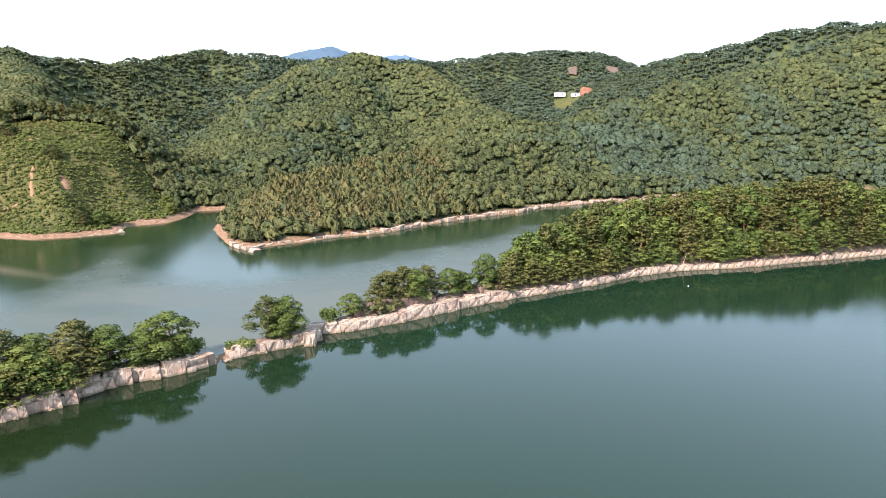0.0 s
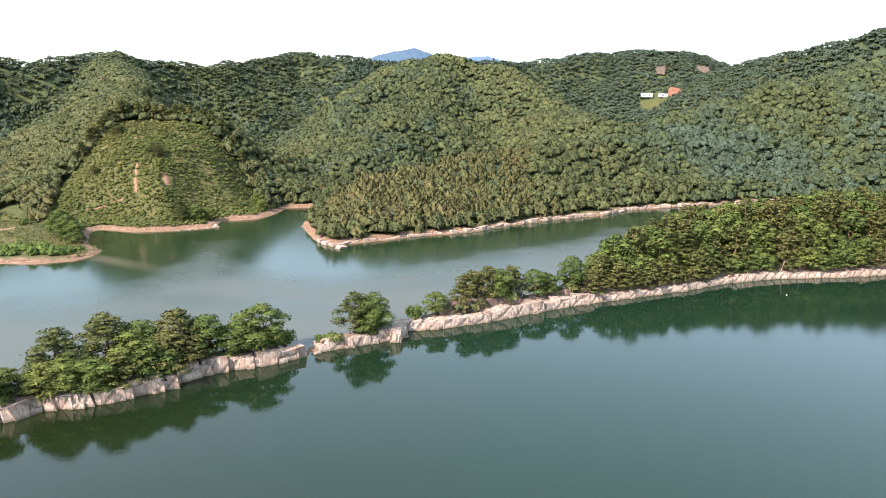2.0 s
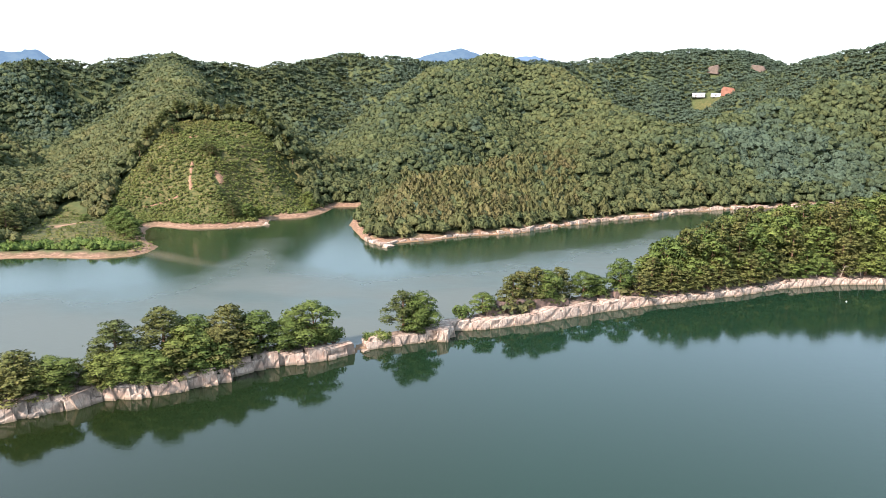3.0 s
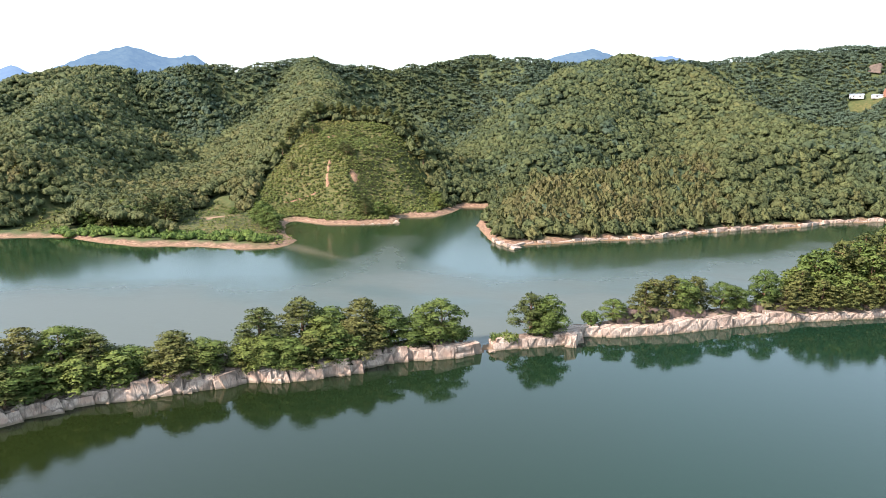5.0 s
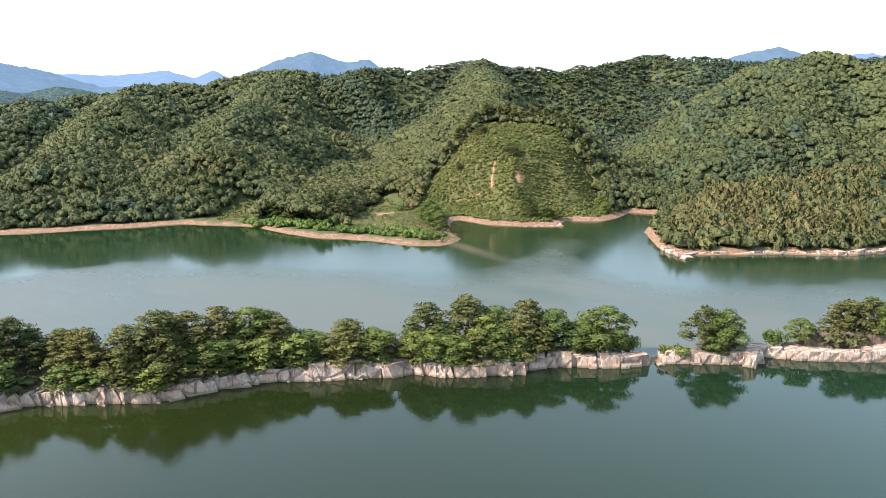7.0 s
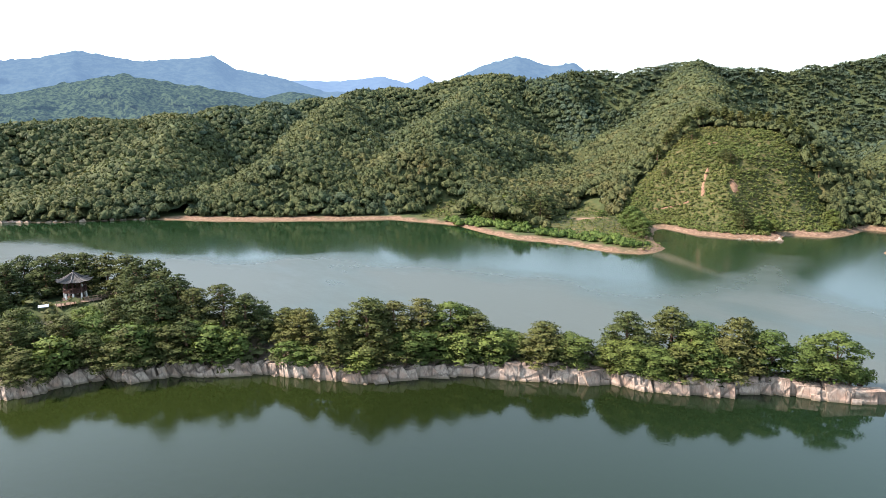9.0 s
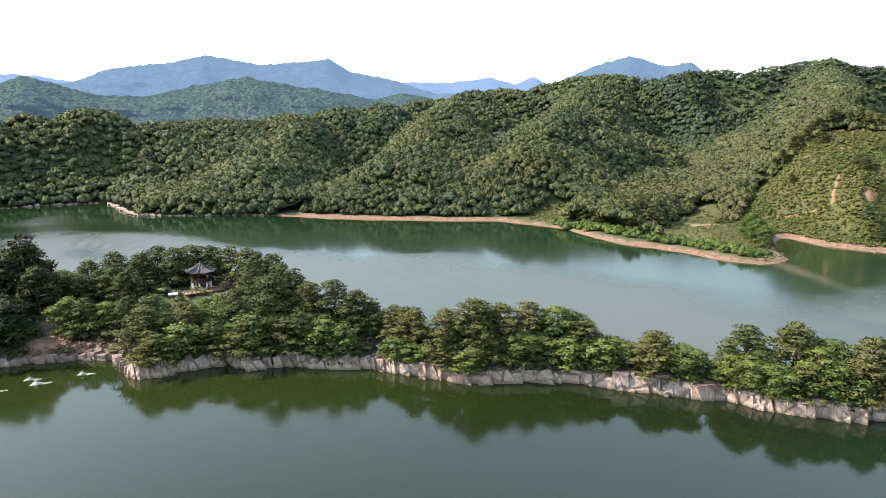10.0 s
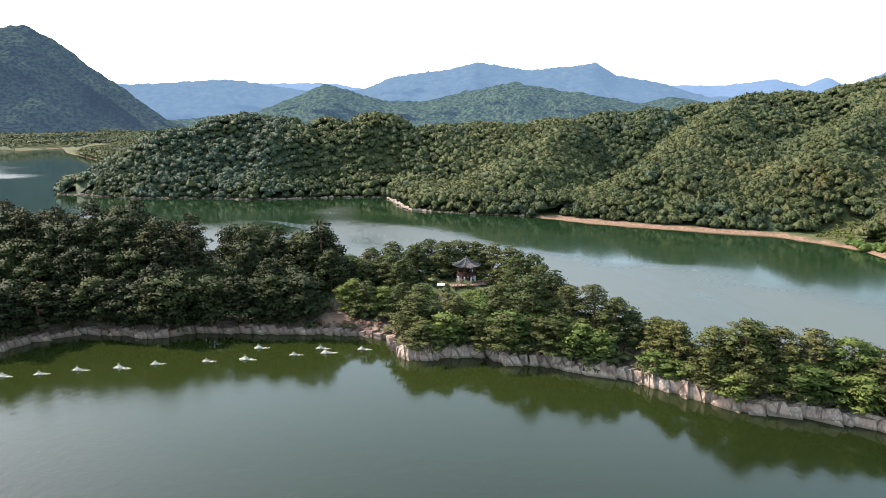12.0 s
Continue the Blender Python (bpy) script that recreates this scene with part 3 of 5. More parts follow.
by_az = np.argsort(shore_az)
behind = ease(0, 9, WR - np.interp(WA, shore_az[by_az], shore_r[by_az]))          # the channel beyond the island
isle_off = np.clip(-outline(WX, WY, ISLE), 0, 400)
lake = new("water", mesh_from("water", np.stack([WX, WY, 0 * WX], -1).reshape(-1, 3), [wq, wg[:1, ::-1]], WATER, True, {"lee": lee.ravel(), "isle_off": isle_off.ravel(), "behind": behind.ravel()}))
tagged(lake, "calm green reservoir water reflecting wooded banks", "water", kind="structure")


# ---- distant hills and mountains ----
def distant(name, label, mat, skyline, dist, depth, crag, grain, step=0.15, levels=40, seed=3):
    """A range of hills: a skyline of (degrees from +y, degrees above the eye), with a slope towards the lake."""
    az = np.arange(skyline[0][0], skyline[-1][0], step)
    el = np.interp(az, [p[0] for p in skyline], [p[1] for p in skyline])
    u = np.linspace(0, 1, levels) ** 0.8
    AZ, U = np.meshgrid(az, u)
    top = 46 + dist * np.tan(np.radians(np.interp(AZ, az, el)))
    arc = np.radians(AZ) * dist
    fold = np.abs(fbm(arc / (crag * 1.4) + U * 0.8, U * 1.2 + 3, seed + 11, 4))
    D = dist - depth * (1 - U) - depth * 0.9 * (0.35 - fold) * (1 - U) * U * 3
    Z = top * U ** 0.85
    bumps = fbm(arc / (grain * 2.2), U * depth * 1.7 / (grain * 2.2), seed + 5, 2) * grain
    Z = Z + bumps * ease(0.02, 0.2, U)
    back = np.stack([np.sin(np.radians(az)) * (dist + depth), np.cos(np.radians(az)) * (dist + depth), 0 * az - 20], -1)
    V = np.concatenate([np.stack([np.sin(np.radians(AZ)) * D, np.cos(np.radians(AZ)) * D, Z - 5 * (U == 0)], -1).reshape(-1, 3), back])
    g = np.arange((levels + 1) * len(az)).reshape(levels + 1, len(az))
    q = np.stack([g[:-1, :-1], g[:-1, 1:], g[1:, 1:], g[1:, :-1]], -1).reshape(-1, 4)[:, ::-1]
    return tagged(new(name, mesh_from(name, V, q, mat, True)), label, "mountain", kind="structure")


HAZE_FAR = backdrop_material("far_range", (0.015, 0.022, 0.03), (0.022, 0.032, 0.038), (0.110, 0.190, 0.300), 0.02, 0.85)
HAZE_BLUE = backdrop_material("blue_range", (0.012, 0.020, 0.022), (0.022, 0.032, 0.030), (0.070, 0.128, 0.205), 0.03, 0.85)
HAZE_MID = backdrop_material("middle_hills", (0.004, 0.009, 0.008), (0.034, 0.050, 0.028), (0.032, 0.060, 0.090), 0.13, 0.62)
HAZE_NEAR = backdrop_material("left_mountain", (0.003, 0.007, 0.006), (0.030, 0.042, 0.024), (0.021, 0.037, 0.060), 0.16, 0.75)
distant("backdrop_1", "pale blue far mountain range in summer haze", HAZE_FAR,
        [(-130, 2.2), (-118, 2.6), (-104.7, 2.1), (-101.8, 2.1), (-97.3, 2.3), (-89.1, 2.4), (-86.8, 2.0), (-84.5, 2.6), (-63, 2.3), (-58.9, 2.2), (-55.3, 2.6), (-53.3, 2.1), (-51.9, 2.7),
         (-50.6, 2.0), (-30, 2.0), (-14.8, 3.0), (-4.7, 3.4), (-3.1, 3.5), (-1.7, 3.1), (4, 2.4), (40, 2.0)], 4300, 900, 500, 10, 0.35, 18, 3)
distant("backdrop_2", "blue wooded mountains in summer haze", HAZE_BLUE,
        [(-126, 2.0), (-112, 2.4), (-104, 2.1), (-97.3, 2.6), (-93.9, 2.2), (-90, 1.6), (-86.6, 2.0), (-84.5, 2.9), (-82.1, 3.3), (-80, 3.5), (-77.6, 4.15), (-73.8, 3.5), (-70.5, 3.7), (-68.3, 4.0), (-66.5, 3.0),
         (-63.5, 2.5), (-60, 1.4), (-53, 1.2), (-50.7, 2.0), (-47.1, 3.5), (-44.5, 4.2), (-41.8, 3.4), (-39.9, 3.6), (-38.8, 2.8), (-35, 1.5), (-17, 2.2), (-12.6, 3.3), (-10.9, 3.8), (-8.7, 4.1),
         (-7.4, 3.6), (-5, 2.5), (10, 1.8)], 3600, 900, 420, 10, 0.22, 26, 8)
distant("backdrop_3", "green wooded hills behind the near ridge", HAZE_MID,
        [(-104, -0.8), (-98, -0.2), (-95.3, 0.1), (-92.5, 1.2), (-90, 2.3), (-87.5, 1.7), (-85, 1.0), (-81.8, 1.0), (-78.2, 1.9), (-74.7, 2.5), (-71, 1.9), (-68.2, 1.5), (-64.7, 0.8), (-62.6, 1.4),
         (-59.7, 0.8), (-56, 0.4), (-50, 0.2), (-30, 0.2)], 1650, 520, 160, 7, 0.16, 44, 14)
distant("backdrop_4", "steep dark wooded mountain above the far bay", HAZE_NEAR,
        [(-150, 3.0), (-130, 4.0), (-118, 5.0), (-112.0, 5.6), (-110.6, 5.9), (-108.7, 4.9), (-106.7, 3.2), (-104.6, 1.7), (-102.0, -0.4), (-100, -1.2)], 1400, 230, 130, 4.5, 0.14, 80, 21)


# ---- hill woods ----
def crown_form(gen, count, level, pine=False):
    """One crown about 1 in radius and 1 high: a heap of leafy clumps round a closed heart."""
    if pine:
        u = np.linspace(0, 1, 11)
        ang = np.arange(11) * 2.399 + gen.uniform(-0.5, 0.5, 11)
        reach = (1 - u) ** 0.7 * 0.66
        c = np.stack([np.cos(ang) * reach, np.sin(ang) * reach, 0.08 + 0.82 * u], 1)
        r = (0.44 - 0.24 * u)[:, None] * gen.uniform(0.85, 1.15, (11, 1)) * (1, 1, 0.52)
    else:
        side = int(gen.integers(5, 8))
        ang = np.arange(side) * 6.283 / side + gen.uniform(-0.35, 0.35, side)
        reach = gen.uniform(0.48, 0.66, side)
        top = gen.uniform(0, 6.283, 3)
        c = np.concatenate([np.stack([np.cos(ang) * reach, np.sin(ang) * reach, gen.uniform(0.16, 0.5, side)], 1),
                            np.stack([np.cos(top) * 0.3, np.sin(top) * 0.3, gen.uniform(0.58, 0.72, 3)], 1), [[0, 0, 0.36]]])
        r = np.concatenate([gen.uniform(0.32, 0.46, side), gen.uniform(0.28, 0.38, 3), [0.56]])[:, None] * (1, 1, 0.9)
    v, q, vn = foliate(gen, c, r, count, *((0.12, 0.21) if count > 80 else (0.16, 0.27) if count > 25 else (0.22, 0.36)), 0.3, 0.45)
    way, faces = DOMES[level]
    o = np.array((0, 0, 0.2))
    far, hit = np.full(len(way), 0.25), np.zeros(len(way), int)
    for k in range(len(c)):
        e, g = way / r[k], (o - c[k]) / r[k]
        b, a, w = (e * g).sum(axis=1), (e * e).sum(axis=1), (g * g).sum() - 1
        root = b * b - a * w
        t = np.where(root > 0, (-b + np.sqrt(np.maximum(root, 0))) / a, 0)
        hit = np.where(t > far, k, hit)
        far = np.maximum(far, t)
    core = o + way * far[:, None] * 0.96
    core[way[:, 2] < 0, 2] -= 0.7              # the skirt of leaves under the crown
    return v, q, vn, core, faces, unit((core - c[hit]) / r[hit] ** 2 + 0.3 * way)


def plant(name, label, x, y, z, radius, tall, tint, count, pine, seed, material, level=2, kinds=6):
    """Many crowns as one joined mesh."""
    gen = np.random.default_rng(seed)
    forms = [crown_form(gen, count, level, pine) for _ in range(kinds)]
    which = gen.integers(0, kinds, len(x))
    V, N, TI, tris, leafy, at_v = [], [], [], [], [], 0
    for f, (v, q, vn, core, cf, cn) in enumerate(forms):
        i = np.nonzero(which == f)[0]
        if not len(i):
            continue
        ang = gen.uniform(0, 6.283, len(i))
        c, s = np.cos(ang)[:, None], np.sin(ang)[:, None]
        for form, faces, nor, bucket in ((v, q, vn, leafy), (core, cf, cn, tris)):
            px = (form[None, :, 0] * c - form[None, :, 1] * s) * radius[i, None] + x[i, None]
            py = (form[None, :, 0] * s + form[None, :, 1] * c) * radius[i, None] + y[i, None]
            pz = form[None, :, 2] * tall[i, None] + z[i, None]
            V.append(np.stack([px, py, pz], -1).reshape(-1, 3))
            N.append(np.stack([nor[None, :, 0] * c - nor[None, :, 1] * s, nor[None, :, 0] * s + nor[None, :, 1] * c, nor[None, :, 2] + 0 * c], -1).reshape(-1, 3))
            m = len(form)
            bucket.append((faces[None] + at_v + m * np.arange(len(i))[:, None, None]).reshape(-1, faces.shape[1]))
            TI.append(np.repeat(tint[i], m))
            at_v += m * len(i)
    fq, ft = np.concatenate(leafy), np.concatenate(tris)
    me = mesh_from(name, np.concatenate(V), [fq, ft], material, True, {"tint": np.concatenate(TI)}, np.concatenate(N))
    return tagged(new(name, me), label, "forest", kind="stuff")


def scatter(spacing, near, far, seed):
    """Loose rows of planting spots on the wooded mainland between two distances."""
    gen = np.random.default_rng(seed)
    n = int(far / spacing) + 1
    gx, gy = np.meshgrid(np.arange(-n, n + 1), np.arange(-n // (2 if far > 1000 else 3), int(n * 1.16) + 1))
    x = (gx + 0.5 * (gy % 2)).ravel() * spacing + gen.uniform(-0.36, 0.36, gx.size) * spacing
    y = gy.ravel() * spacing * 0.88 + gen.uniform(-0.36, 0.36, gx.size) * spacing
    r, a = np.hypot(x, y), np.degrees(np.arctan2(x, y))
    keep = (r > near) & (r <= far) & (a > -119) & (a < (42 if far <= 1000 else -97))
    x, y = x[keep], y[keep]
    z, dm, di = height(x, y)
    low = (x > -245) & (x < -128) & (y < 216) & (dm < 13)
    rim = np.where(x < -306, 0.7, np.where((x > -306) & (x < -245) & (y > 35), 8.0, 3.3))
    ok = (farmland(x, y) < 0.3) & (dm > rim) & ~low & (outline(x, y, CLEARING) < -1.5) & (outline(x, y, MEADOW) < -1) & (outline(x, y, GLADE) < -1) & (np.hypot(x - 126, y - 704) > 16) & np.all([np.hypot(x - cx, y - cy) > cr for cx, cy, cr in CUTS], axis=0)
    return x[ok], y[ok], z[ok], dm[ok], (dm - rim)[ok]


rise = np.maximum.accumulate((GZ + 4 - 46) / R, axis=0)   # how far the hills in front screen those behind, seen over the lake


def faces_lake(x, y, z):
    """Whether a wooded spot looks out on the lake, or lies on a slope behind a crest."""
    r = np.hypot(x, y)
    col = np.clip(np.searchsorted(turns, np.arctan2(x, y)), 0, cols - 1)
    row = np.clip(np.searchsorted(rings, r) - 2, 0, rows_n - 1)
    return (z + 8.5 - 46) / r > rise[row, col] - 0.004


STANDS = [(150, 340, 3.4, 110, 2, True), (340, 455, 3.3, 36, 2, True), (455, 570, 3.6, 26, 2, True), (570, 1000, 4.2, 26, 1, True), (150, 570, 8.5, 14, 1, False), (570, 1000, 11.0, 12, 1, False), (1000, 1300, 7.5, 14, 1, True), (150, 340, 3.45, 120, 2, True), (340, 570, 4.6, 26, 2, True)]
for idx, (near, far, spacing, count, level, open_side) in enumerate(STANDS):
    x, y, z, dm, inland = scatter(spacing, near, far, 40 + idx)
    sel = faces_lake(x, y, z) == open_side
    grove = (x > -84) & (x < 2 + 6 * fbm(x / 15, y / 15, 12, 2)) & (dm < 62) & (y < 335)   # the planted pines on the point
    sel &= (grove & (dm > 8)) if spacing == 3.45 else ~(grove & (dm > 8))
    if spacing == 4.6:                                # steep slopes carry more trees for their plan
        sel &= np.hypot(height(x + 1.5, y)[0] - height(x - 1.5, y)[0], height(x, y + 1.5)[0] - height(x, y - 1.5)[0]) > 3 * 0.5
    x, y, z, dm, inland = x[sel], y[sel], z[sel], dm[sel], inland[sel]
    gen = np.random.default_rng(60 + idx)
    stand = 0.5 + 0.9 * fbm(x / 55, y / 55, 71, 3)
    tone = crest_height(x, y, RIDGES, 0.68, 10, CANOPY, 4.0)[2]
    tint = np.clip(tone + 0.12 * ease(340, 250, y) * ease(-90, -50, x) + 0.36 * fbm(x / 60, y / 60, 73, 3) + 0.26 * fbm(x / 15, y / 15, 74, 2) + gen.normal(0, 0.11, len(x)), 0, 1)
    planted = np.full(len(x), spacing == 3.45)
    pine = (planted & (gen.random(len(x)) < 0.95)) | (gen.random(len(x)) < np.clip(stand - 0.5, 0.02, 0.4))
    tint = np.where(pine, np.clip(tint + np.where(planted, 0.34, 0.10), 0, 1), tint)
    rad = np.minimum((3.4 if spacing == 4.6 else spacing) * np.clip(np.exp(gen.normal(-0.15, 0.22, len(x))), 0.5, 1.25), 3.9) * np.where(planted, 0.95, 1)
    tall = np.where(pine, rad * gen.uniform(1.5, 2.0, len(x)), rad * gen.uniform(1.05, 1.4, len(x)))
    edge = np.where(x < -306, ease(0, 9, inland) * 0.35 + 0.65, ease(0, 9, inland) * 0.55 + 0.45)
    rim = -np.maximum.reduce([outline(x, y, CLEARING), outline(x, y, MEADOW), outline(x, y, GLADE), *[cr - np.hypot(x - cx, y - cy) for cx, cy, cr in (*CUTS, (126, 704, 16))]])
    edge = edge * (0.55 + 0.45 * ease(1, 10, rim))
    billow = fbm(x / 24, y / 24, 75, 2)          # older and younger groups of trees
    rad, tall = rad * (0.75 + 0.25 * edge) * (1 + 0.3 * billow), tall * (1 + 0.3 * billow)
    top = (8.2 + 1.2 * billow + gen.normal(0, 0.4, len(x)) + 0.5 * (rad - 2.3) - 0.8 * planted) * edge
    base = z + np.maximum(top - tall, -0.2) * ease(0, 5, inland)
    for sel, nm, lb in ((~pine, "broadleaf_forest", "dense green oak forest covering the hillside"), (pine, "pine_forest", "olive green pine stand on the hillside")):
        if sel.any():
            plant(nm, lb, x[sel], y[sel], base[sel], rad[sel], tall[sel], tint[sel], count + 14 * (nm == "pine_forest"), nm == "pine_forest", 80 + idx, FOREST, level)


# leafy understorey that closes the canopy between the crowns
storey = np.random.default_rng(58)
wooded = (GM > np.where(GX < -306, 1.6, 4.5) + bank_wide) & (grass < 0.03) & (bare < 0.03) & (R > 150) & (R < 1000) & (np.degrees(A) < 44) & ~((GX > -245) & (GX < -128) & (GY < 216) & (GM < 14))
cell = wooded[:-1] & wooded[1:]
cell = (cell & np.roll(cell, -1, axis=1)).ravel()
open_d = np.maximum.reduce([clear_d, meadow_d, outline(GX, GY, GLADE), *[cr - np.hypot(GX - cx, GY - cy) for cx, cy, cr in (*CUTS, (126, 700, 15))]])
lift = -0.3 + ease(-1.5, -12, open_d) * (5.3 + 1.2 * fbm(GX / 24, GY / 24, 75, 2)) * ease(np.where(GX < -306, 1.6, 4.5), np.where(GX < -306, 10, 12), GM - bank_wide) + storey.uniform(-1.0, 1.0, GX.shape) * ease(5, 9, GM - bank_wide)
used, faces = np.unique(quads[cell], return_inverse=True)
cover = np.stack([GX, GY, GZ + lift], -1).reshape(-1, 3)[used]
tone = np.clip(0.34 + 0.45 * fbm(cover[:, 0] / 70, cover[:, 1] / 70, 73, 3) + storey.normal(0, 0.18, len(used)), 0, 1)
tagged(new("understorey", mesh_from("understorey", cover, faces.reshape(-1, 4), FOREST, True, {"tint": tone})), "leafy green understorey closing the hill forest", "forest", kind="stuff")


GAPS = [(*NOTCH, 2.2), (-78.3, 89.3, 2.6), (-88.0, 80.0, 1.8)]   # bare rock between the clumps of trees


def low_growth(name, label, poly, spacing, seed, r0, r1, material, count=10, inset=0.5, level=2):
    """Shrubs over a patch of ground."""
    gen = np.random.default_rng(seed)
    xs, ys = [p[0] for p in poly], [p[1] for p in poly]
    gx, gy = np.meshgrid(np.arange(min(xs), max(xs), spacing), np.arange(min(ys), max(ys), spacing))
    x = gx.ravel() + gen.uniform(-0.6, 0.6, gx.size) * spacing
    y = gy.ravel() + gen.uniform(-0.6, 0.6, gx.size) * spacing
    z, dm, di = height(x, y)
    ok = (outline(x, y, poly) > inset) & (np.maximum(dm, di) > (4.5 if name == "shrubs" else 0.8)) & (np.hypot(x - PAVILION[0], y - PAVILION[1]) > 6) & (gen.random(len(x)) < 0.75 + 0.5 * fbm(x / 12, y / 12, 5, 2))
    for bx, by, br in ((-155.9, 260, 1.0), (-155.0, 257.5, 1.0), (-157, 262.5, 1.0), (-157.6, 265, 1.0), (-153.4, 256, 1.0), (-143.2, 260, 1.9), (-142, 258, 1.6), (-184, 223, 5), *([(-153, -3.2, 3.6), (-157, -3, 2.6), (-150, 3, 2.6)] if name != "dead_brush" else []), *GAPS):
        ok &= np.hypot(x - bx, y - by) > br
    x, y, z = x[ok], y[ok], z[ok]
    r = r0 + (r1 - r0) * gen.uniform(0, 1, len(x)) ** 1.3
    return plant(name, label, x, y, z, r, r * gen.uniform(0.9, 1.5, len(x)), np.clip(0.5 + 0.5 * fbm(x / 25, y / 25, 6, 3) + gen.normal(0, 0.15, len(x)), 0, 1), count, False, seed, material, level, 4)


ISLE_WEST = [(-41.5, 117.5), (-52, 109), (-64, 95.5), (-76, 87), (-91, 75), (-101, 57.5), (-116, 47), (-126, 28), (-131, 11.5), (-147, 3), (-158, -55), (-149, -67), (-150, -110), (-214, -110),
             (-206, -30), (-188, 4), (-184, 38), (-172, 48), (-138, 58), (-109, 78), (-84, 99), (-60, 114), (-47, 119)]
ISLE_EAST = [(-22, 136), (-10, 141), (5, 152), (16, 159), (38, 171), (65, 186), (101, 195), (135, 206), (190, 220), (190, 252), (110, 236), (38, 205), (9, 166), (-14, 146)]
low_growth("undergrowth", "dense green undergrowth beneath the island trees", ISLE_WEST, 2.3, 94, 1.0, 2.3, FOREST, 26, 0.8, level=1)
low_growth("undergrowth", "dense green undergrowth along the wooded ridge", ISLE_EAST, 2.3, 95, 1.0, 2.3, FOREST, 26, 1.0, level=1)
low_growth("shrubs", "bright green shrubs and young saplings on a felled slope", CLEARING, 0.82, 91, 0.35, 1.1, SHRUB, 20, -2.5, level=1)
SPIT_BUSHES = [(-226, 174), (-195, 177.5), (-160, 184), (-136, 188), (-136, 196), (-150, 196), (-172, 192), (-196, 188), (-214, 186)]
low_growth("bushes", "leafy green bushes along the low spit", SPIT_BUSHES, 2.3, 92, 1.1, 2.6, HEDGE, 100, level=2)
low_growth("meadow_weeds", "rough grass and weeds in a lakeside glade", GLADE, 1.7, 96, 0.3, 1.2, SHRUB, 14, level=1)
low_growth("meadow_weeds", "rough grass and weeds on the low spit", MEADOW, 1.5, 93, 0.2, 0.8, SHRUB, 16, level=1)
low_growth("dead_brush", "dry reddish-brown brush on the bare bank of the cove", [(-145, 5.5), (-149.5, 7.5), (-151.5, 2), (-152.5, -8), (-150.5, -9), (-147.5, -1)], 0.8, 97, 0.35, 0.95, BROWN_BRUSH, 26, 0.0, level=1)


def earth_strip(label, line, width, seed):
    """A strip of bare earth laid bare on the slope, following the ground."""
    gen = np.random.default_rng(seed)
    p = np.array(line, float)
    dist = np.concatenate([[0], np.cumsum(np.hypot(*(p[1:] - p[:-1]).T))])
    at = np.arange(0, dist[-1], 0.45)
    c = np.stack([np.interp(at, dist, p[:, 0]), np.interp(at, dist, p[:, 1])], 1)
    d = unit(np.gradient(c, axis=0))
    side = np.stack([d[:, 1], -d[:, 0]], 1)
    half = width / 2 * (0.75 + 0.5 * gen.random((len(c), 2))) * np.interp(at, [0, 1.0, dist[-1] - 1.0, dist[-1]], [0.3, 1, 1, 0.3])[:, None]
    V = []
    for k in np.linspace(-1, 1, 5):
        q = c + side * (half[:, :1] if k < 0 else half[:, 1:]) * k
        V.append(np.column_stack([q, height(q[:, 0], q[:, 1])[0] + 0.40 - 0.5 * abs(k) ** 3]))
    n = len(c)
    g = np.arange(5 * n).reshape(5, n)
    quad = np.stack([g[:-1, :-1], g[1:, :-1], g[1:, 1:], g[:-1, 1:]], -1).reshape(-1, 4)
    return tagged(new("bare_earth", mesh_from("bare_earth", np.concatenate(V), quad, EARTH, True)), label, "ground", kind="structure")


earth_strip("red bare earth gully down the felled slope", [(-158.0, 266.2), (-156.6, 262.2), (-155.8, 259.4), (-152.9, 255.2)], 1.5, 1)
earth_strip("pale dug terrace on the felled slope", [(-145.2, 261.2), (-143.0, 260.4), (-141.4, 258.2)], 3.0, 2)
earth_strip("thin reddish track across the felled slope", [(-169.5, 247.6), (-164.5, 250.8), (-160.5, 252.4), (-156.7, 254.2)], 0.8, 3)
earth_strip("reddish scar near the top of the felled slope", [(-167.5, 281.0), (-165.5, 282.5), (-163.5, 282.8)], 1.3, 4)


def earth_face(label, x, y, z, wide, tall, mat, seed):
    """A steep dug face of bare earth on a hillside, with a rounded shoulder that runs back into the hill."""
    gen = np.random.default_rng(seed)
    side = unit(np.array([[y, -x]], float))[0]
    U, W = np.meshgrid(np.linspace(-1, 1, 21), np.linspace(0, 1.5, 16))
    up = np.minimum(W, 1)
    ragged = wide / 2 * (1 + 0.14 * fbm(W * 5 + seed, U * 0 + 2, seed, 3)) * (1 - 0.35 * up ** 3 + 0.1 * up)
    rise = tall * (up - 0.5) * (1 - 0.22 * U * (1 if seed % 2 else -1)) - 9 * (W - up)
    back = 0.55 * tall * (up - 0.5) + 7 * (W - up) + 2.5 * np.abs(U) ** 6 + gen.normal(0, 0.18, U.shape)
    V = np.stack([x + side[0] * U * ragged - side[1] * back, y + side[1] * U * ragged + side[0] * back, z + rise], -1).reshape(-1, 3)
    g = np.arange(U.size).reshape(U.shape)
    quad = np.stack([g[:-1, :-1], g[:-1, 1:], g[1:, 1:], g[1:, :-1]], -1).reshape(-1, 4)
    return tagged(new("earth_bank", mesh_from("earth_bank", V, quad, mat, True)), label, "ground", kind="structure")


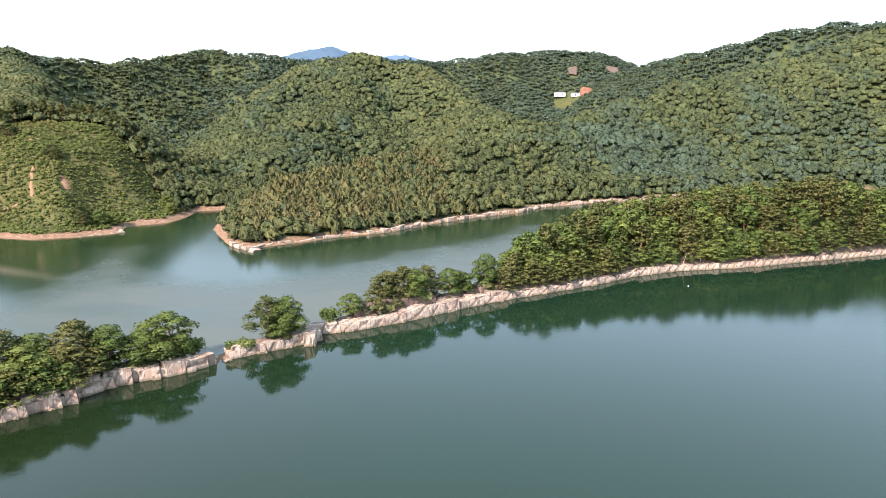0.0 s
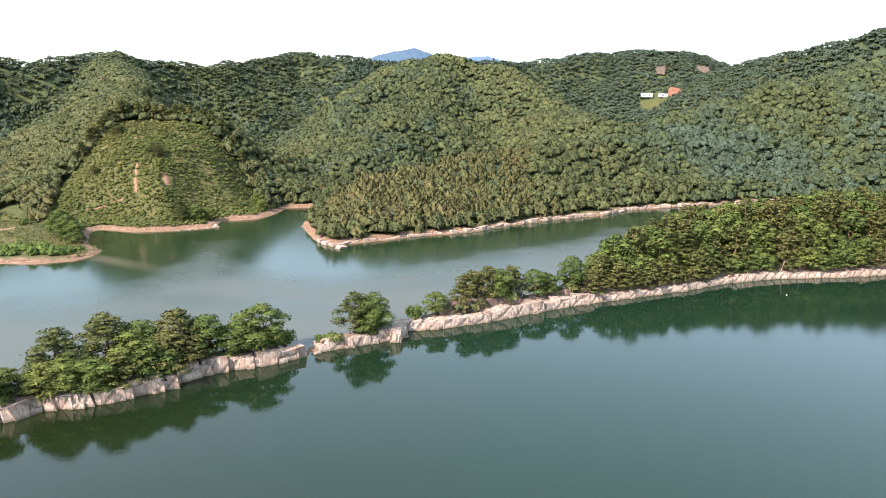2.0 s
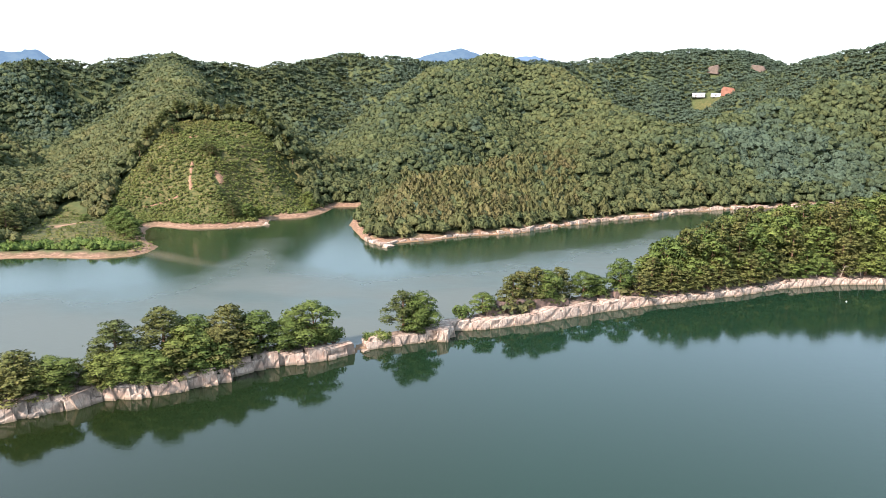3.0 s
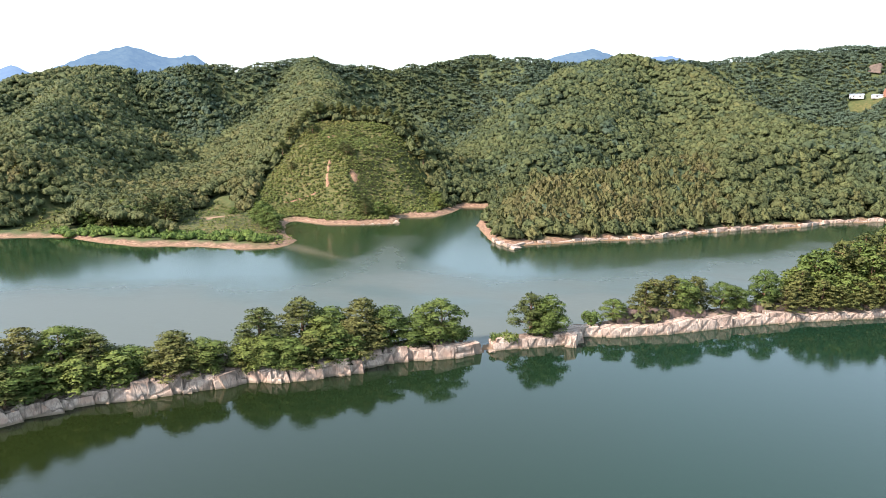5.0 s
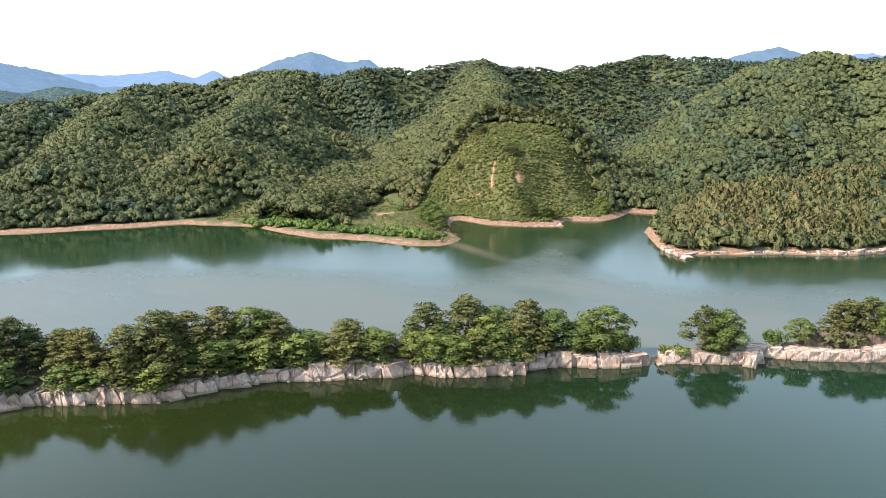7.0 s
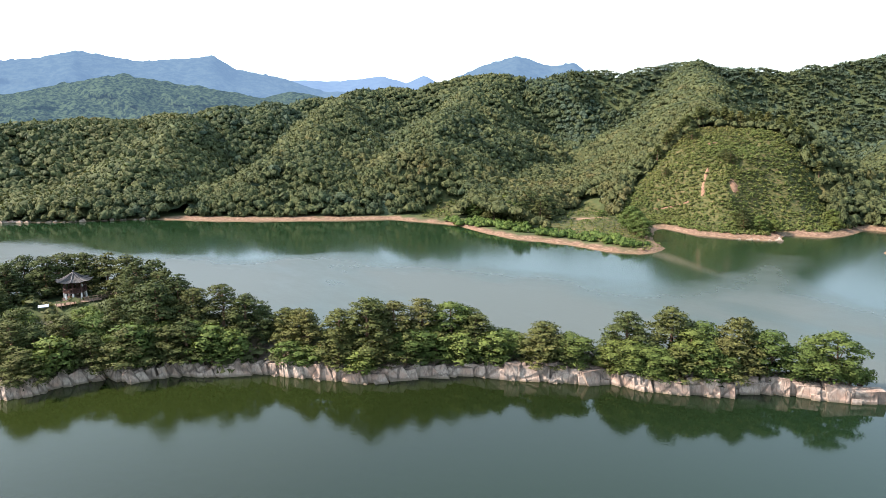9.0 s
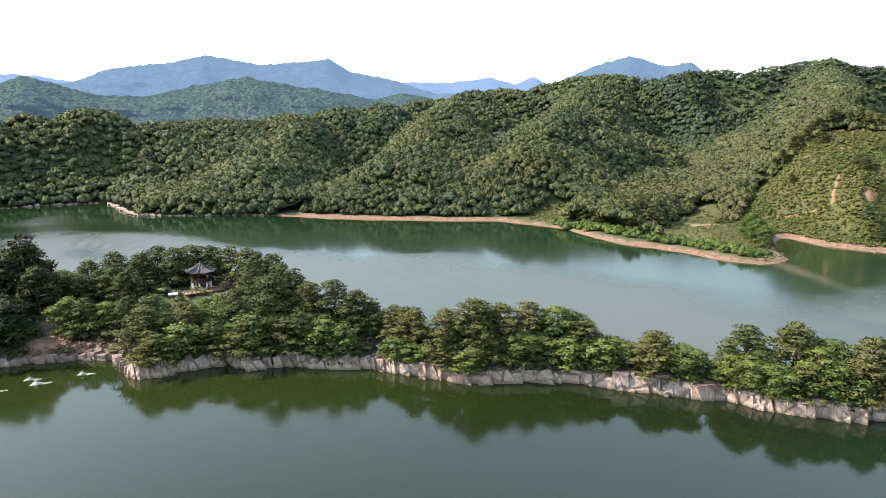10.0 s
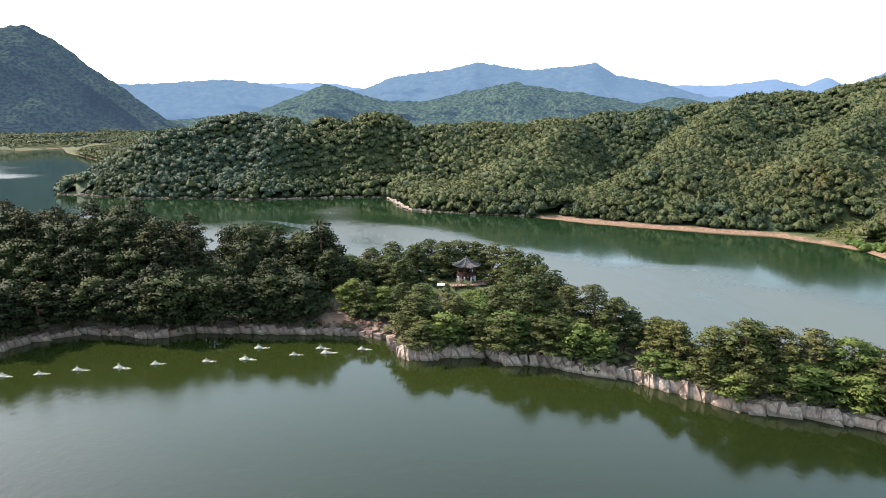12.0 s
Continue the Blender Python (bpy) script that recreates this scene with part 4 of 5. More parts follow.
RED_CUT = plain("fresh_red_earth", (0.11, 0.052, 0.036), (0.18, 0.092, 0.064), 0.5, 0.95, 0.1)
TAN_CUT = plain("dry_tan_earth", (0.060, 0.048, 0.040), (0.105, 0.083, 0.068), 0.5, 0.95, 0.1)
earth_face("fresh red earth bank dug beside the far farm", 143.0, 702, 54.2, 12.5, 7.5, RED_CUT, 5)
earth_face("dry tan earth bank on the wooded far hill", 137, 748, 76.0, 11, 8, TAN_CUT, 8)
earth_face("dry tan earth bank below the far hilltop", 182.5, 765, 76.6, 15, 8, TAN_CUT, 7)


# ---- trees of the island ridge, each one a thing ----
def thing(name, x, y, z, label, category, group=""):
    ob = new(name)
    ob.empty_display_size = 0.5
    ob.location = (x, y, z)
    return tagged(ob, label, category, group)


def pine_tree(seed, tall, wide, label, fine=1.0, low=0.14, needles=PINE, name="pine_tree"):
    """A red pine: bent trunk, bare limbs, flat pads of needles."""
    gen = np.random.default_rng(seed)
    root = thing(name, 0, 0, -50, label, "tree", "pines on the island ridge")
    bm = bmesh.new()
    bend = gen.uniform(-0.06, 0.06, 2) * tall
    at = [Vector((bend[0] * math.sin(2.2 * u), bend[1] * math.sin(2.6 * u), tall * 0.93 * u)) for u in np.linspace(0, 1, 7)]
    for i in range(6):
        rod(bm, at[i], at[i + 1], 0.028 * tall * (1 - 0.14 * i), 0.028 * tall * (1 - 0.14 * (i + 1)), 5)
    C, R = [], []
    pads = 66
    for p in range(pads):
        u = low + (1 - low) * (p + 0.5) / pads
        reach = wide * (1.0 - 0.8 * max(0.0, (u - 0.22) / 0.78) ** 1.25) * gen.uniform(0.4, 1.05)
        if p >= pads - 3:
            reach *= 0.35
        ang = p * 2.399 + gen.uniform(-0.5, 0.5)
        base = at[min(5, int(u * 6))].lerp(at[min(6, int(u * 6) + 1)], (u * 6) % 1)
        tip = base + Vector((math.cos(ang) * reach, math.sin(ang) * reach, reach * gen.uniform(-0.1, 0.3) + tall * gen.uniform(-0.035, 0.035)))
        if p % (3 if fine > 0.7 else 7) == 0:
            rod(bm, base - Vector((0, 0, 0.12 * reach)), tip, 0.007 * tall, 0.02, 3)
        rx = wide * gen.uniform(0.14, 0.31) * (1.12 - 0.4 * u)
        C.append(tip)
        R.append((rx, rx, rx * gen.uniform(0.45, 0.8)))
    part("trunk", bm, BARK, root, "reddish bark with bare limbs")
    s = (wide / 2.6) ** 0.5 / fine ** 0.4
    v, q, vn = foliate(gen, C, R, int(4600 * fine), 0.08 * s, 0.16 * s, 0.34, 0.8, -0.35, 0.5)
    hv, hf, hn = hearts(gen, C, R, 0.72)
    part("crown", mesh_from("pine_crown", np.concatenate([v, hv]), np.concatenate([q, hf + len(v)]), needles, True, None, np.concatenate([vn, hn])), None, root)
    return root


def broad_tree(seed, tall, wide, label, fine=1.0, leaf=BROAD, name="broadleaf_tree"):
    """A broadleaved tree: forked trunk and a crown of leafy clumps."""
    gen = np.random.default_rng(seed)
    root = thing(name, 0, 0, -50, label, "tree", "broadleaved trees on the island ridge")
    bm = bmesh.new()
    rod(bm, (0, 0, 0), (0.05 * tall, 0, 0.45 * tall), 0.03 * tall, 0.02 * tall, 7)
    C, R = [], []
    lumps = 22
    for p in range(lumps):
        u = (p + 0.5) / lumps
        ang = p * 2.399 + gen.uniform(-0.4, 0.4)
        prof = math.sqrt(max(0.02, 1 - (1.75 * (u - 0.42)) ** 2))
        reach = wide * 0.78 * prof * gen.uniform(0.6, 1.0) * (0.3 if p == lumps - 1 else 1)
        z = tall * (0.10 + 0.78 * u) + gen.uniform(-0.03, 0.03) * tall
        tip = Vector((math.cos(ang) * reach, math.sin(ang) * reach, z))
        if p % 3 == 0:
            rod(bm, (0.04 * tall, 0, 0.3 * tall + 0.1 * tall * u), tip, 0.012 * tall, 0.02, 4)
        r = wide * gen.uniform(0.24, 0.42)
        C.append(tip)
        R.append((r, r, r * 0.8))
    part("trunk", bm, BARK, root)
    s = (wide / 2.2) ** 0.5 / fine ** 0.4
    v, q, vn = foliate(gen, C, R, int(4200 * fine), 0.08 * s, 0.15 * s, 0.34, 0.7, -0.35, 0.3)
    hv, hf, hn = hearts(gen, C, R, 0.84)
    part("crown", mesh_from("leafy_crown", np.concatenate([v, hv]), np.concatenate([q, hf + len(v)]), leaf, True, None, np.concatenate([vn, hn])), None, root)
    return root


def bush(seed, label):
    """A low leafy bush on short stems."""
    gen = np.random.default_rng(seed)
    root = thing("bush", 0, 0, -50, label, "bush", "bushes on the rock")
    bm = bmesh.new()
    C, N, S = [], [], []
    for p in range(6):
        a = p * 1.05
        tip = (0.5 * math.cos(a) * (p > 0), 0.5 * math.sin(a) * (p > 0), gen.uniform(0.45, 0.8))
        rod(bm, (0, 0, 0), tip, 0.05, 0.02, 4)
        d = gen.normal(size=(120, 3))
        d /= np.linalg.norm(d, axis=1, keepdims=True)
        C.append(np.array(tip) + d * 0.45 * gen.uniform(0.6, 1.05, (120, 1)))
        N.append(d + gen.normal(0, 0.35, (120, 3)))
        S.append(gen.uniform(0.07, 0.13, 120))
    part("stem", bm, BARK, root)
    v, q = tufts(np.concatenate(C), np.concatenate(N), np.concatenate(S), gen)
    part("foliage", mesh_from("bush_leaves", v, q, BROAD), None, root)
    return root


PINES = [pine_tree(200 + i, 8.0, 2.7 + 0.25 * (i % 3), lb) for i, lb in enumerate(
    ["red pine with flat olive green needle pads", "bent red pine with layered needle pads", "spreading red pine growing from the rock", "dense olive green red pine on the ridge", "tall pine with rusty olive needles"])]
BROADS = [broad_tree(300 + i, 6.0, 2.3, lb) for i, lb in enumerate(
    ["bright green broadleaved tree growing from the rock", "rounded oak with fresh green leaves", "leafy green tree with an uneven crown", "small yellow-green tree on the rocky shore"])]
WOOD_PINES = [pine_tree(220 + i, 8.0, 2.8, "pine in the close wood on the ridge", 0.3) for i in range(4)]
WOOD_BROADS = [broad_tree(320 + i, 6.0, 2.4, "broadleaved tree in the close wood on the ridge", 0.32) for i in range(3)]
SHADED_PINES = [pine_tree(230 + i, 8.0, 2.9, "dark green pine in the dense western wood, shade put into its needles", 0.6, 0.14, SHADED_PINE, "black_pine_tree") for i in range(4)]
DIMMED_PINES = [pine_tree(250 + i, 8.0, 2.7 + 0.25 * i, "crooked pine on the pavilion knoll, needles darkened for shade", 0.8, 0.14, DIMMED_PINE) for i in range(3)]
SHADED_BROADS = [broad_tree(330 + i, 6.0, 2.5, "dark green broadleaved tree in the dense western wood, shade put into its leaves", 0.6, SHADED_BROAD, "oak_tree") for i in range(3)]
TALL_PINES = [pine_tree(240 + i, 8.0, 2.2, "tall pine with a bare trunk above the felled slope", 0.5, 0.5) for i in range(2)]
BUSHES = [bush(400 + i, "small bright green bush growing on the rock") for i in range(2)]
pick = np.random.default_rng(11)


def set_tree(kind, x, y, top, wide=1.0, base=None, close=False, dark=False):
    """A tree at a spot on the island, its top at that height above the water; none on the bare bank of the cove."""
    if outline(np.array([float(x)]), np.array([float(y)]), BARE_BANK)[0] > 0:
        return None
    z = ground_at(x, y) - 0.15 if base is None else base
    forms = {"p": SHADED_PINES if dark else DIMMED_PINES if x < -122 else WOOD_PINES if close else PINES, "b": SHADED_BROADS if dark else WOOD_BROADS if close else BROADS, "s": BUSHES, "t": TALL_PINES}[kind]
    form = forms[int(pick.integers(len(forms)))]
    full = {"p": 8.0, "b": 6.0, "s": 1.3, "t": 8.0}[kind]
    k = max(1.2, top - z + 0.5) / full
    w = wide * (k ** 0.6 if kind != "s" else k)
    ob = copy_thing(form, Matrix())
    ob.matrix_basis = pose(x, y, z, 0, 0, float(pick.uniform(0, 360))) @ Matrix.Diagonal((w, w, k, 1))
    return ob


ROW_WEST = [("p", -109.0, 59.0, 10.8), ("p", -105.4, 62.5, 13.2), ("p", -104.4, 66.5, 12.0), ("p", -102.1, 71.4, 12.2), ("b", -99.6, 68.0, 7.9), ("b", -99.1, 75.8, 11.1),
            ("p", -94.6, 78.5, 9.4), ("b", -90.3, 81.6, 6.9), ("p", -85.2, 86.1, 8.9), ("b", -81.2, 88.1, 7.2), ("p", -107, 66, 11.4), ("p", -98, 80, 9.6)]
ROW_MID = [("p", -75.2, 96.4, 10.9), ("p", -70.1, 101.1, 12.0), ("b", -72.4, 93.9, 7.1), ("b", -68.3, 95.6, 6.4), ("b", -65.3, 100.6, 9.1), ("p", -61.2, 107.1, 11.0), ("p", -60.8, 104.2, 8.4),
           ("b", -57.0, 110.6, 9.0), ("b", -52.2, 113.0, 7.4), ("b", -48.9, 115.8, 9.8), ("b", -75.0, 92.6, 6.5), ("b", -66.0, 104.5, 9.6), ("s", -46.4, 116.6, 5.0), ("s", -45.2, 117.6, 4.4)]
ROW_EAST = [("p", -33.9, 126.6, 9.6), ("b", -30.3, 128.2, 9.0), ("b", -31.6, 126.6, 7.4), ("s", -23.3, 136.0, 4.6), ("b", -19.5, 138.9, 6.4), ("p", -14.0, 144.6, 9.4), ("p", -9.4, 148.2, 10.3), ("b", -6.4, 149.0, 9.3),
            ("p", -3.8, 151.8, 9.5), ("b", 1.4, 154.4, 8.2), ("b", 4.5, 156.0, 6.8), ("b", 10.3, 160.6, 10.0), ("p", -12.0, 147.0, 9.4), ("s", -37.0, 122.3, 3.0), ("s", -39.3, 121.2, 2.6)]
KNOLL_REAR = [("p", -139.8, 41.4, 14.4), ("p", -143.4, 38.9, 14.6), ("p", -155.6, 38.7, 14.8), ("p", -163.5, 38.6, 14.4), ("p", -172.8, 32.2, 14.4), ("p", -174.0, 24.6, 14.2), ("p", -172.5, 17.5, 13.8),
              ("p", -168.0, 11.2, 13.2), ("p", -172.4, 8.7, 11.4), ("p", -172.4, 2.8, 10.8), ("p", -157.6, 42.5, 13.8), ("p", -176.5, 17.0, 13.2), ("p", -163.0, 13.0, 12.6), ("p", -175.5, 30.5, 13.8), ("p", -180, 12, 13.4), ("p", -178, 6.5, 12.4), ("p", -176, 27.5, 14.2), ("p", -180.5, 21.5, 13.8), ("p", -170.5, 36.5, 14.4), ("p", -169.5, 5.0, 11.0), ("b", -179, 1.5, 10.6)]
KNOLL_FRONT = [("p", -113.7, 55.4, 10.4), ("p", -120.0, 53.7, 9.5), ("p", -123.8, 51.0, 9.6), ("p", -125.4, 48.3, 11.9), ("p", -129.0, 45.5, 13.6), ("p", -132.3, 41.9, 12.9), ("b", -127.4, 39.7, 8.0),
               ("p", -134.6, 35.5, 14.6), ("b", -131.4, 33.8, 8.2), ("p", -137.0, 29.4, 10.0), ("b", -140.4, 25.5, 9.2), ("p", -139.8, 20.8, 9.4), ("p", -138.6, 16.0, 9.0), ("p", -139.6, 12.6, 10.4)]
KNOLL_SIDE = [("p", -146.0, 21.0, 8.6), ("b", -148.5, 26.5, 8.4), ("p", -146.0, 14.5, 10.8), ("p", -150.0, 11.8, 10.4), ("b", -155.0, 7.8, 8.2), ("p", -156.6, 4.2, 9.4), ("b", -159.5, 1.5, 9.0),
              ("p", -142.0, 35.0, 12.4), ("p", -149.0, 36.0, 13.0), ("p", -117.0, 54.2, 9.8), ("b", -153.5, 15.5, 8.6), ("p", -146.5, 31.5, 9.6), ("b", -133.5, 26.8, 6.4), ("b", -135, 14.2, 6.2)]
for row in (ROW_WEST, ROW_MID, ROW_EAST, KNOLL_REAR, KNOLL_FRONT, KNOLL_SIDE):
    for kind, x, y, top in row:
        set_tree(kind, x, y, top, {"p": 1.4 if x > -40 else 1.8 if x > -111 else 1.5, "b": 1.45 if x > -40 else 1.9 if x > -111 else 1.6, "s": 0.9}[kind])


def wood(poly, spacing, seed, share, low, high, shore=2.5, dark=False):
    """Closely set trees over a stretch of the island."""
    gen = np.random.default_rng(seed)
    xs, ys = [p[0] for p in poly], [p[1] for p in poly]
    gx, gy = np.meshgrid(np.arange(min(xs), max(xs), spacing), np.arange(min(ys), max(ys), spacing))
    x = gx.ravel() + gen.uniform(-0.33, 0.33, gx.size) * spacing
    y = gy.ravel() + gen.uniform(-0.33, 0.33, gx.size) * spacing
    z, dm, di = height(x, y)
    ok = (outline(x, y, poly) > 0) & (di > shore) & (np.abs(y + 32 - 0.13 * (x + 182)) > 3.2 + 3 * (x > -172))
    for px, py, pz, pd in zip(x[ok], y[ok], z[ok], di[ok]):
        edge = (0.85 if dark else 0.62) + (0.15 if dark else 0.38) * float(ease(2, 8, np.array(pd)))
        kind = "p" if gen.random() < share else "b"
        set_tree(kind, float(px), float(py), float(pz) + float(gen.uniform(low, high)) * edge * (1 if kind == "p" else 0.9), 1.45 if dark else 1.4, float(pz) - 0.2, True, dark)


EAST_WOOD = [(14, 160), (40, 168), (82, 184), (135, 200), (190, 215), (190, 252), (110, 240), (60, 226), (18, 184)]
WEST_WOOD = [(-140, -75), (-150, -110), (-222, -110), (-214, -50), (-200, -8), (-186, -2), (-160, -2), (-146, -20), (-148, -45)]
wood(EAST_WOOD, 4.4, 501, 0.55, 8.2, 11.0)
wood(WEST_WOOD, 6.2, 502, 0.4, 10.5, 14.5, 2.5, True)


def fringe(points, gap, seed, low, high, dark=False):
    """Low trees that lean out over the rock's edge."""
    gen = np.random.default_rng(seed)
    p = np.array(points, float)
    step = np.hypot(*(p[1:] - p[:-1]).T)
    dist = np.concatenate([[0], np.cumsum(step)])
    s = 0.0
    while s < dist[-1]:
        i = min(len(p) - 2, int(np.searchsorted(dist, s, "right") - 1))
        way = (p[i + 1] - p[i]) / step[i]
        spot = p[i] + way * (s - dist[i])
        side = np.array([way[1], -way[0]])
        side = side if outline(np.array([spot[0] + side[0]]), np.array([spot[1] + side[1]]), ISLE)[0] > 0 else -side
        q = spot + side * gen.uniform(2.0, 3.4)
        if any(math.hypot(q[0] - gx, q[1] - gy) < gr + 1.0 for gx, gy, gr in GAPS):
            s += 1.0
            continue
        set_tree("b" if gen.random() < 0.45 else "p", float(q[0]), float(q[1]), ground_at(*q) + float(gen.uniform(low, high)), 1.75, None, True, dark)
        s += gap * gen.uniform(0.7, 1.4)


fringe(FRONT_MID[3:20], 4.2, 71, 3.0, 5.8)
fringe(FRONT_MID[20:] + FRONT_WEST[:4], 4.2, 72, 4.6, 8.0)
fringe(FRONT_WEST[5:15], 3.8, 73, 7.5, 11.0, True)
fringe(FRONT_EAST[2:12], 4.2, 74, 3.2, 6.0)


# ---- single trees on the far shore: round the felled slope and on the spit ----
def shore_tree(kind, x, y, tall, wide=1.5):
    set_tree(kind, x, y, ground_at(x, y) + tall, wide)


for kind, x, y, tall in [("b", -219, 191, 6.5), ("b", -214, 195, 7.5), ("p", -208, 192, 9.0), ("b", -204, 196, 8.0), ("p", -200, 200, 9.5), ("p", -196, 195, 8.5), ("b", -210, 200, 9.0), ("p", -203, 206, 10.0), ("p", -193, 203, 9.0), ("b", -216, 203, 8.5), ("b", -147, 206, 7.0), ("p", -208, 213, 10.0), ("p", -198, 212, 9.5), ("b", -159, 216, 9.0), ("b", -153, 211, 8.2), ("b", -163, 221, 7.0), ("p", -130, 245, 5.0), ("b", -126, 249, 5.2), ("p", -133, 249, 4.6), ("b", -122, 253, 4.4), ("p", -150, 269, 4.4),
                         ("p", -154, 272, 3.6), ("b", -114, 283, 4.8), ("b", -110, 276, 4.0), ("p", -178, 286, 4.6), ("b", -182, 228, 2.6), ("p", -176, 264, 3.0)]:
    shore_tree(kind, x, y, tall)
for i, u in enumerate(np.linspace(0, 1, 22)):
    x = float(np.interp(u, [0, 0.35, 0.6, 0.8, 1.0], [-192, -182, -167, -149, -128])) + float(pick.uniform(-1.5, 1.5))
    y = float(np.interp(u, [0, 0.35, 0.6, 0.8, 1.0], [276, 298, 311, 311, 299])) + float(pick.uniform(-1.5, 1.5))
    shore_tree("t", x, y, float(pick.uniform(7.5, 10.5)), 1.25)


def snag(x, y, tall, lean, turn):
    """A dead tree, leaning out from the rock."""
    root = thing("dead_tree", x, y, ground_at(x, y) - 0.2, "bare grey dead tree leaning over the rocky shore", "tree", "dead trees on the shore")
    root.rotation_euler = (radians(lean), 0, radians(turn))
    bm = bmesh.new()
    rod(bm, (0, 0, 0), (0, 0, tall * 0.6), 0.12, 0.07, 6)
    rod(bm, (0, 0, tall * 0.6), (0.15, 0.1, tall), 0.07, 0.02, 5)
    part("trunk", bm, DEADWOOD, root)
    for j in range(6):
        bm = bmesh.new()
        a = j * 2.4
        h = tall * (0.4 + 0.1 * j)
        rod(bm, (0, 0, h), (math.cos(a) * tall * 0.22, math.sin(a) * tall * 0.22, h + tall * 0.14), 0.035, 0.01, 4)
        part("branch", bm, DEADWOOD, root)


for i, (x, y) in enumerate([(64.5, 186.5), (67.0, 187.0), (69.5, 187.6), (72.5, 188.2), (61.0, 185.5)]):
    snag(x, y, 3.6 + 0.7 * math.sin(i * 1.9), 18 + 6 * math.sin(i * 2.7), -20 + 35 * math.sin(i * 1.3))


# ---- the pavilion on the knoll ----
def pavilion(x, y, z):
    root = thing("pavilion", x, y, z, "octagonal wooden pavilion with dark tiled roof on granite posts", "pavilion")
    n = 8
    ring = lambda r, h, k: Vector((r * math.cos(2 * math.pi * (k + 0.5) / n), r * math.sin(2 * math.pi * (k + 0.5) / n), h))
    bm = bmesh.new()
    bmesh.ops.create_cone(bm, cap_ends=True, segments=n, radius1=2.7, radius2=2.55, depth=0.4, matrix=pose(0, 0, 0.1, 0, 0, 22.5))
    part("plinth", bm, DECK, root, "low stone plinth")
    bm = bmesh.new()
    bmesh.ops.create_cone(bm, cap_ends=True, segments=n, radius1=2.45, radius2=2.45, depth=0.22, matrix=pose(0, 0, 1.75, 0, 0, 22.5))
    bmesh.ops.bevel(bm, geom=bm.edges[:], offset=0.03, segments=1)
    part("floor", bm, RED_WOOD, root)
    for k in range(n):
        bm = bmesh.new()
        a = ring(2.1, 0.3, k)
        rod(bm, a, a + Vector((0, 0, 1.36)), 0.21, 0.18, 8)
        part("stone_post", bm, STONE, root, "pale granite post")
        bm = bmesh.new()
        rod(bm, ring(2.1, 1.86, k), ring(2.1, 3.9, k), 0.12, 0.11, 8)
        part("column", bm, RED_WOOD, root)
        bm = bmesh.new()
        a, b = ring(2.3, 2.45, k), ring(2.3, 2.45, k + 1)
        rod(bm, a, b, 0.05, 0.05, 5)
        rod(bm, a - Vector((0, 0, 0.28)), b - Vector((0, 0, 0.28)), 0.035, 0.035, 5)
        for j in range(5):
            p = a.lerp(b, j / 5)
            rod(bm, p - Vector((0, 0, 0.6)), p, 0.035, 0.035, 4)
        part("railing", bm, RED_WOOD, root)
        bm = bmesh.new()
        rod(bm, ring(2.15, 3.85, k), ring(2.15, 3.85, k + 1), 0.13, 0.13, 4)
        part("beam", bm, RED_WOOD, root)
    # roof: eight curved, slightly dished faces
    bm = bmesh.new()
    levels = [(3.55, 3.98), (2.7, 4.22), (1.8, 4.62), (0.95, 5.12), (0.22, 5.62)]
    prev = None
    for r, h in levels:
        loop = []
        for k in range(n):
            lift = 0.22 * (r / 3.55) ** 3
            loop.append(bm.verts.new(ring(r * 1.0, h + lift, k)))
            mid = (ring(r, h, k) + ring(r, h, k + 1)) / 2
            loop.append(bm.verts.new(mid))
        if prev:
            for i in range(len(loop)):
                bm.faces.new((prev[i], prev[(i + 1) % len(loop)], loop[(i + 1) % len(loop)], loop[i]))
        prev = loop
    bm.faces.new(prev)
    bmesh.ops.solidify(bm, geom=bm.faces[:], thickness=0.14)
    roof = part("roof", bm, TILE, root, "dark grey tiled roof with raised hips")
    for k in range(n):
        bm = bmesh.new()
        for (r0, h0), (r1, h1) in zip(levels, levels[1:]):
            rod(bm, ring(r0, h0 + 0.22 * (r0 / 3.55) ** 3 + 0.08, k), ring(r1, h1 + 0.22 * (r1 / 3.55) ** 3 + 0.08, k), 0.10, 0.10, 5)
        part("hip", bm, TILE, roof)
        bm = bmesh.new()
        for j in range(1, 8):
            u = j / 8
            if abs(u - 0.5) < 0.01:
                lim = 4
            else:
                lim = 3 if 0.25 < u < 0.75 else 2
            for (r0, h0), (r1, h1) in list(zip(levels, levels[1:]))[:lim]:
                p, q = [(ring(r, h, k) + Vector((0, 0, 0.22 * (r / 3.55) ** 3 * (1 - 2 * min(u, 1 - u)) + 0.03))).lerp(ring(r, h, k + 1), u) for r, h in ((r0, h0), (r1, h1))]
                w = (q - p).length
                rod(bm, p + Vector((0, 0, 0.03)), q + Vector((0, 0, 0.03)), 0.045, 0.045, 4)
        part("tile_row", bm, TILE, roof)
    bm = bmesh.new()
    rod(bm, (0, 0, 5.55), (0, 0, 5.85), 0.28, 0.2, 8)
    bmesh.ops.create_uvsphere(bm, u_segments=10, v_segments=6, radius=0.22, matrix=Matrix.Translation((0, 0, 6.0)))
    part("finial", bm, TILE, roof)
    return root


px, py = PAVILION
pavilion(px, py, 6.05)


